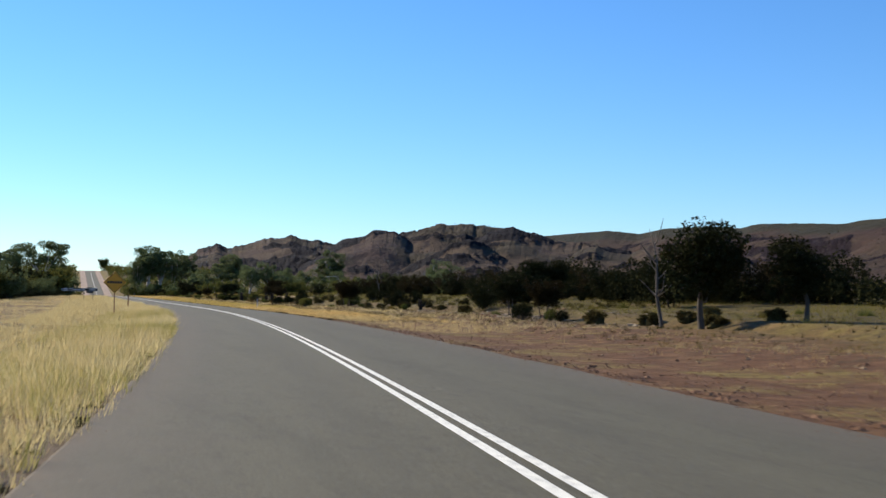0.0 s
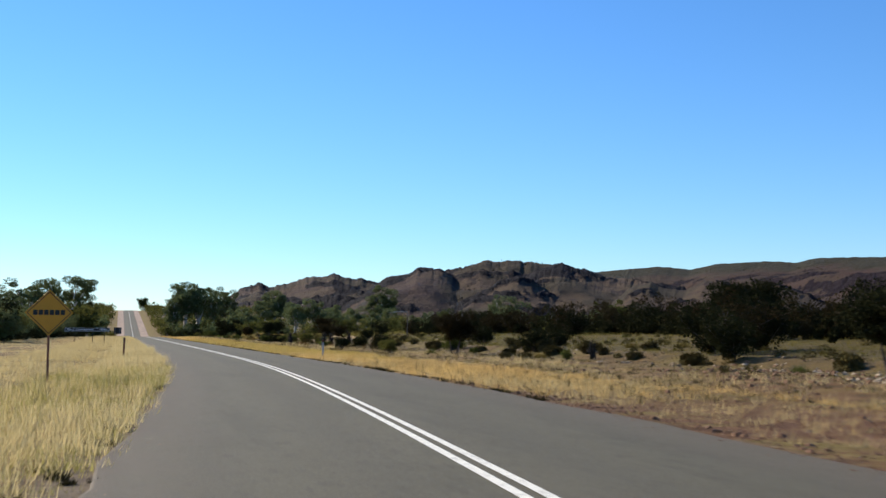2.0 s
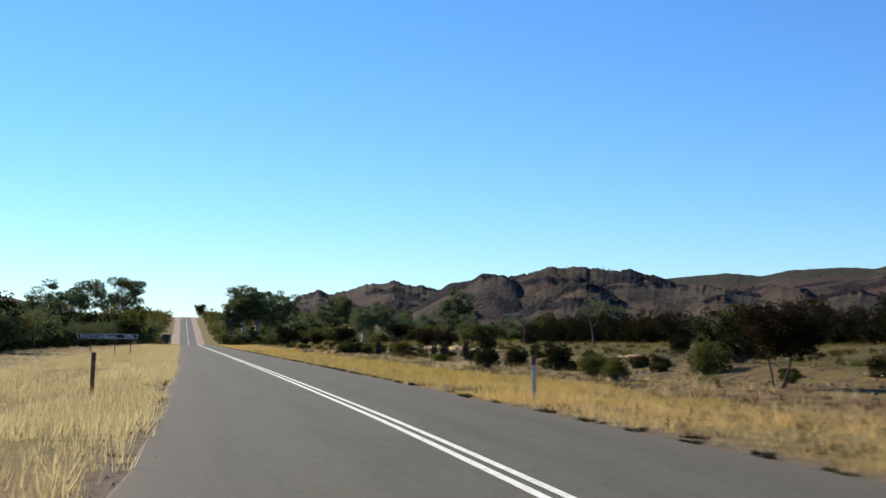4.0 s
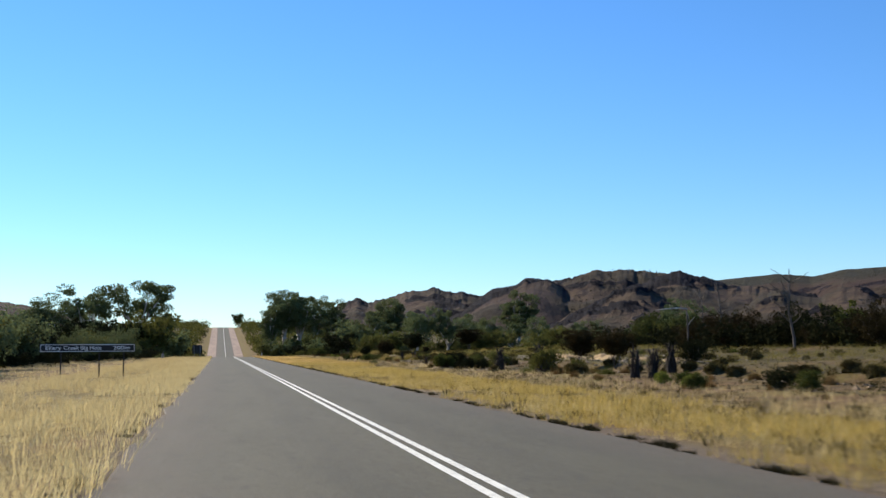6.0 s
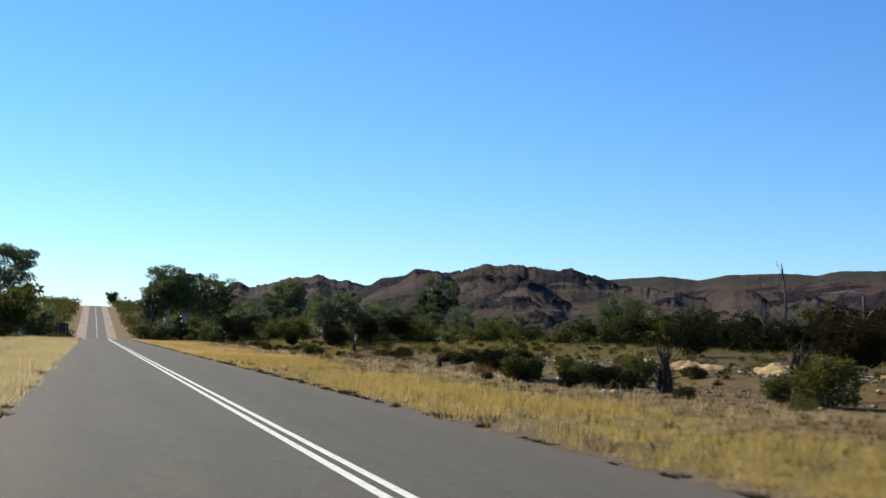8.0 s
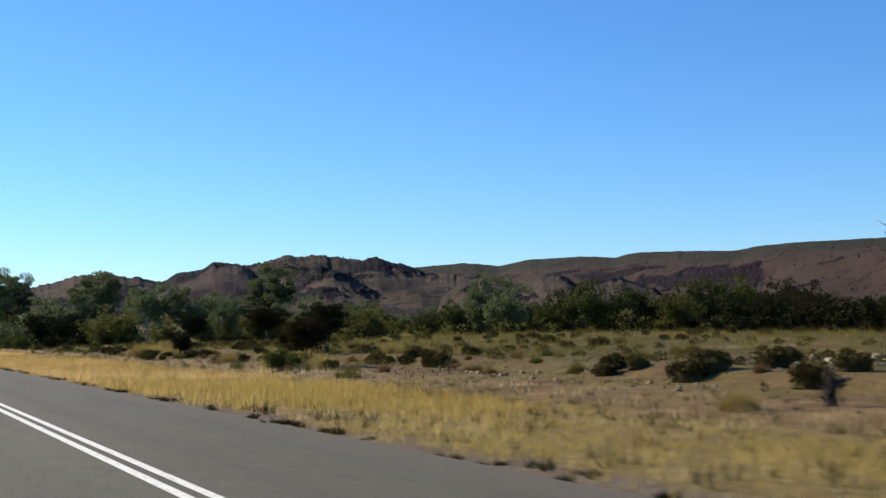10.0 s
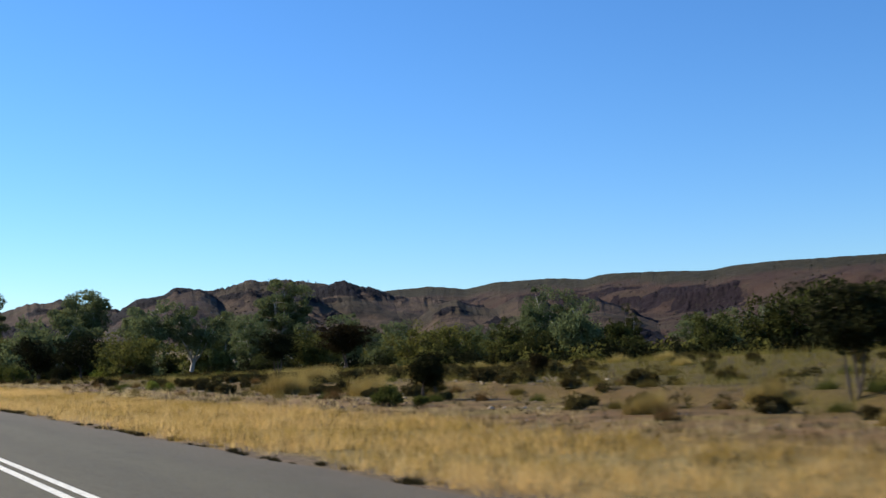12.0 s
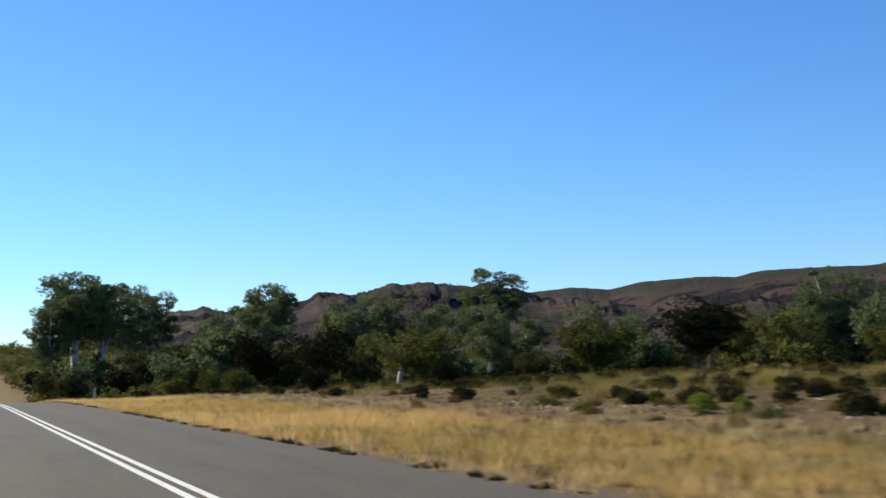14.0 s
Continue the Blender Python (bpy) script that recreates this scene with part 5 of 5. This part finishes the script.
def guide_post(body_mat, label):
    top = new("guide_post", None)
    bm = bmesh.new()
    box(bm, -0.05, 0.05, -0.012, 0.012, -0.3, 0.95, 0.005)
    part("post", bm, body_mat, top)
    bm = bmesh.new()
    box(bm, -0.052, 0.052, -0.014, 0.014, 0.76, 0.95, 0.005)
    part("band", bm, M_BLACK, top, "black band")
    bm = bmesh.new()
    box(bm, -0.035, 0.035, -0.019, -0.0145, 0.80, 0.90, 0.002)
    part("reflector", bm, M_REFLECT, top, "red reflector")
    return tagged(top, label, "guide post", "guide posts")


gp = guide_post(M_POSTRED, "weathered reddish guide post with a dark band")
gp.matrix_basis = pose(-5.3, 97.3, float(land(-5.3, 97.3)), 0, 1.5, 0)
gw = guide_post(M_POSTGREY, "weathered pale grey guide post in the verge grass")
gw.matrix_basis = pose(4.5, 94.0, float(land(4.5, 94.0)), 0, -1, 0)
copy_thing(gw, pose(4.6, 300.0, float(land(4.6, 300.0)), 0, 1, 0))


def back_sign(x, y):
    """A board for the traffic the other way, seen from behind."""
    top = new("road_sign", None)
    bm = bmesh.new()
    box(bm, -0.8, 0.8, -0.01, 0.01, 0.7, 2.1, 0.004)
    part("board", bm, M_BLACK, top)
    for px in (-0.5, 0.5):
        bm = bmesh.new()
        rod(bm, (px, -0.05, -0.4), (px, -0.05, 2.0), 0.03, 0.03)
        part("post", bm, M_STEEL, top)
    top.matrix_basis = pose(x, y, float(land(x, y)), 0, 0, -4)
    return tagged(top, "dark road sign board seen from behind", "road sign")


back_sign(-5.9, 300.0)


def stump(seed, height, width, label):
    """A burnt, broken trunk with a flared foot, splintered prongs and bare twigs; parts: six times prong, twig_mass."""
    g = np.random.default_rng(seed)
    top = new("dead_stump", None)
    v, f = [], []
    for k in range(6):
        a = 6.28 * k / 6 + g.normal(0, 0.3)
        b0 = Vector((math.cos(a) * width * 0.34, math.sin(a) * width * 0.34, -0.12))
        e = Vector((math.cos(a) * width * g.uniform(0.05, 0.3), math.sin(a) * width * g.uniform(0.05, 0.3), height * g.uniform(0.45, 1.0)))
        m1 = b0.lerp(e, 0.35) * 0.8 + Vector((g.normal(0, .04), g.normal(0, .04), 0.05 * height))
        m2 = b0.lerp(e, 0.7) + Vector((g.normal(0, .05), g.normal(0, .05), 0))
        v, f = [], []
        add_tube(v, f, [b0, m1, m2, e], [width * 0.24, width * 0.20, width * 0.12, width * 0.03], 7)
        child("prong", mesh("prong", v, f, M_CHAR), top)
    v, f = [], []
    for k in range(90):
        a, z = g.uniform(0, 6.28), g.uniform(0.0, 0.75) * height
        b0 = Vector((math.cos(a) * width * 0.2, math.sin(a) * width * 0.2, z))
        r = g.uniform(0.25, 0.8) * width * (1.3 - z / height)
        e = b0 + Vector((math.cos(a) * r, math.sin(a) * r, g.uniform(0.05, 0.35) * height))
        add_tube(v, f, [b0, (b0 + e) / 2 + Vector((g.normal(0, 0.03), g.normal(0, 0.03), 0.03)), e], [0.018, 0.012, 0.005], 4)
    child("twig_mass", mesh("twig_mass", v, f, M_CHAR), top)
    return tagged(top, label, "dead stump")


stumps = [(stump(200 + i, 1.5, 0.5, "dark burnt tree stump with bare twigs"), 1.5) for i in range(3)]
plant(stumps, [(13.1, 144.7, 1.3), (13.75, 144.5, 1.25), (13.6, 160.0, 1.55), (12.8, 165.3, 1.45), (16.4, 149.4, 1.5), (15.0, 214.8, 0.95), (12.0, 184.2, 0.7), (15.0, 83.8, 0.9)], "burnt stumps on the flat", rng)


def dead_tree(seed, height, label):
    """Bare standing trunk with forking dry limbs, one mesh a part."""
    g = np.random.default_rng(seed)
    top = new("dead_tree", None)
    v, f, w, h = [], [], [], []
    p = [Vector((0, 0, -0.3))]
    d = Vector((g.normal(0, 0.1), g.normal(0, 0.1), 1)).normalized()
    for i in range(6):
        d = (d + Vector((g.normal(0, 0.12), g.normal(0, 0.12), 0.1))).normalized()
        p.append(p[-1] + d * height / 6)
    add_tube(v, f, p, [height * 0.02 * (1 - 0.14 * i) for i in range(7)], 7)
    for k in range(11):
        i = int(g.integers(2, 6))
        a = g.uniform(0, 6.28)
        q = [p[i]]
        dd = Vector((math.cos(a), math.sin(a), g.uniform(0.3, 1.2))).normalized()
        for j in range(4):
            dd = (dd + Vector((g.normal(0, 0.25), g.normal(0, 0.25), 0.05))).normalized()
            q.append(q[-1] + dd * height * g.uniform(0.05, 0.09))
        add_tube(w, h, q, [height * 0.008 * (1 - 0.2 * j) for j in range(5)], 5)
    child("trunk", mesh("trunk", v, f, M_DEADWOOD), top)
    child("branchwork", mesh("branchwork", w, h, M_DEADWOOD), top)
    return tagged(top, label, "dead tree")


deads = [(dead_tree(220 + i, 8.0, "bare grey dead tree with dry forking limbs"), 8.0) for i in range(3)]
plant(deads, [(46, 211, 6.6), (45.2, 211.8, 6.0), (13.2, 43.0, 4.2), (17.9, 77.2, 1.9), (34.0, 134.0, 3.2), (34.9, 174.1, 5.6)], "dead trees", rng)


def broken_tree(height, reach, label):
    """A bleached trunk snapped over: an upright stub and a long limb lying level; parts: trunk, limb, twice twig."""
    top = new("dead_tree", None)
    v, f = [], []
    add_tube(v, f, [(0, 0, -0.3), (0.08, 0.03, height * 0.4), (0.02, 0.0, height * 0.75), (-0.04, 0, height)], [0.08, 0.068, 0.060, 0.05], 8)
    child("trunk", mesh("trunk", v, f, M_DEADWOOD), top)
    v, f = [], []
    add_tube(v, f, [(0.02, 0, height - 0.03), (-reach * 0.3, -0.1, height + 0.03), (-reach * 0.7, -0.16, height - 0.04), (-reach, -0.1, height - 0.12)], [0.065, 0.055, 0.04, 0.015], 7)
    child("limb", mesh("limb", v, f, M_PALEDEAD), top)
    for k, (a, b) in enumerate((((-0.03, 0, height * 0.96), (0.35, 0.2, height * 0.72)), ((0.02, 0, height * 0.6), (0.5, -0.2, height * 0.8)))):
        v, f = [], []
        add_tube(v, f, [a, ((a[0] + b[0]) / 2, (a[1] + b[1]) / 2, (a[2] + b[2]) / 2 + 0.06), b], [0.035, 0.025, 0.010], 6)
        child("twig", mesh("twig", v, f, M_PALEDEAD), top)
    return tagged(top, label, "dead tree", "dead trees")


snapped = broken_tree(3.0, 2.6, "bleached dead tree snapped over with a level limb")
snapped.matrix_basis = pose(29.6, 179.4, float(land(29.6, 179.4)), 0, 0, 12)
copy_thing(snapped, pose(30.6, 72.5, float(land(30.6, 72.5)) - 0.9, 0, -18, 40))
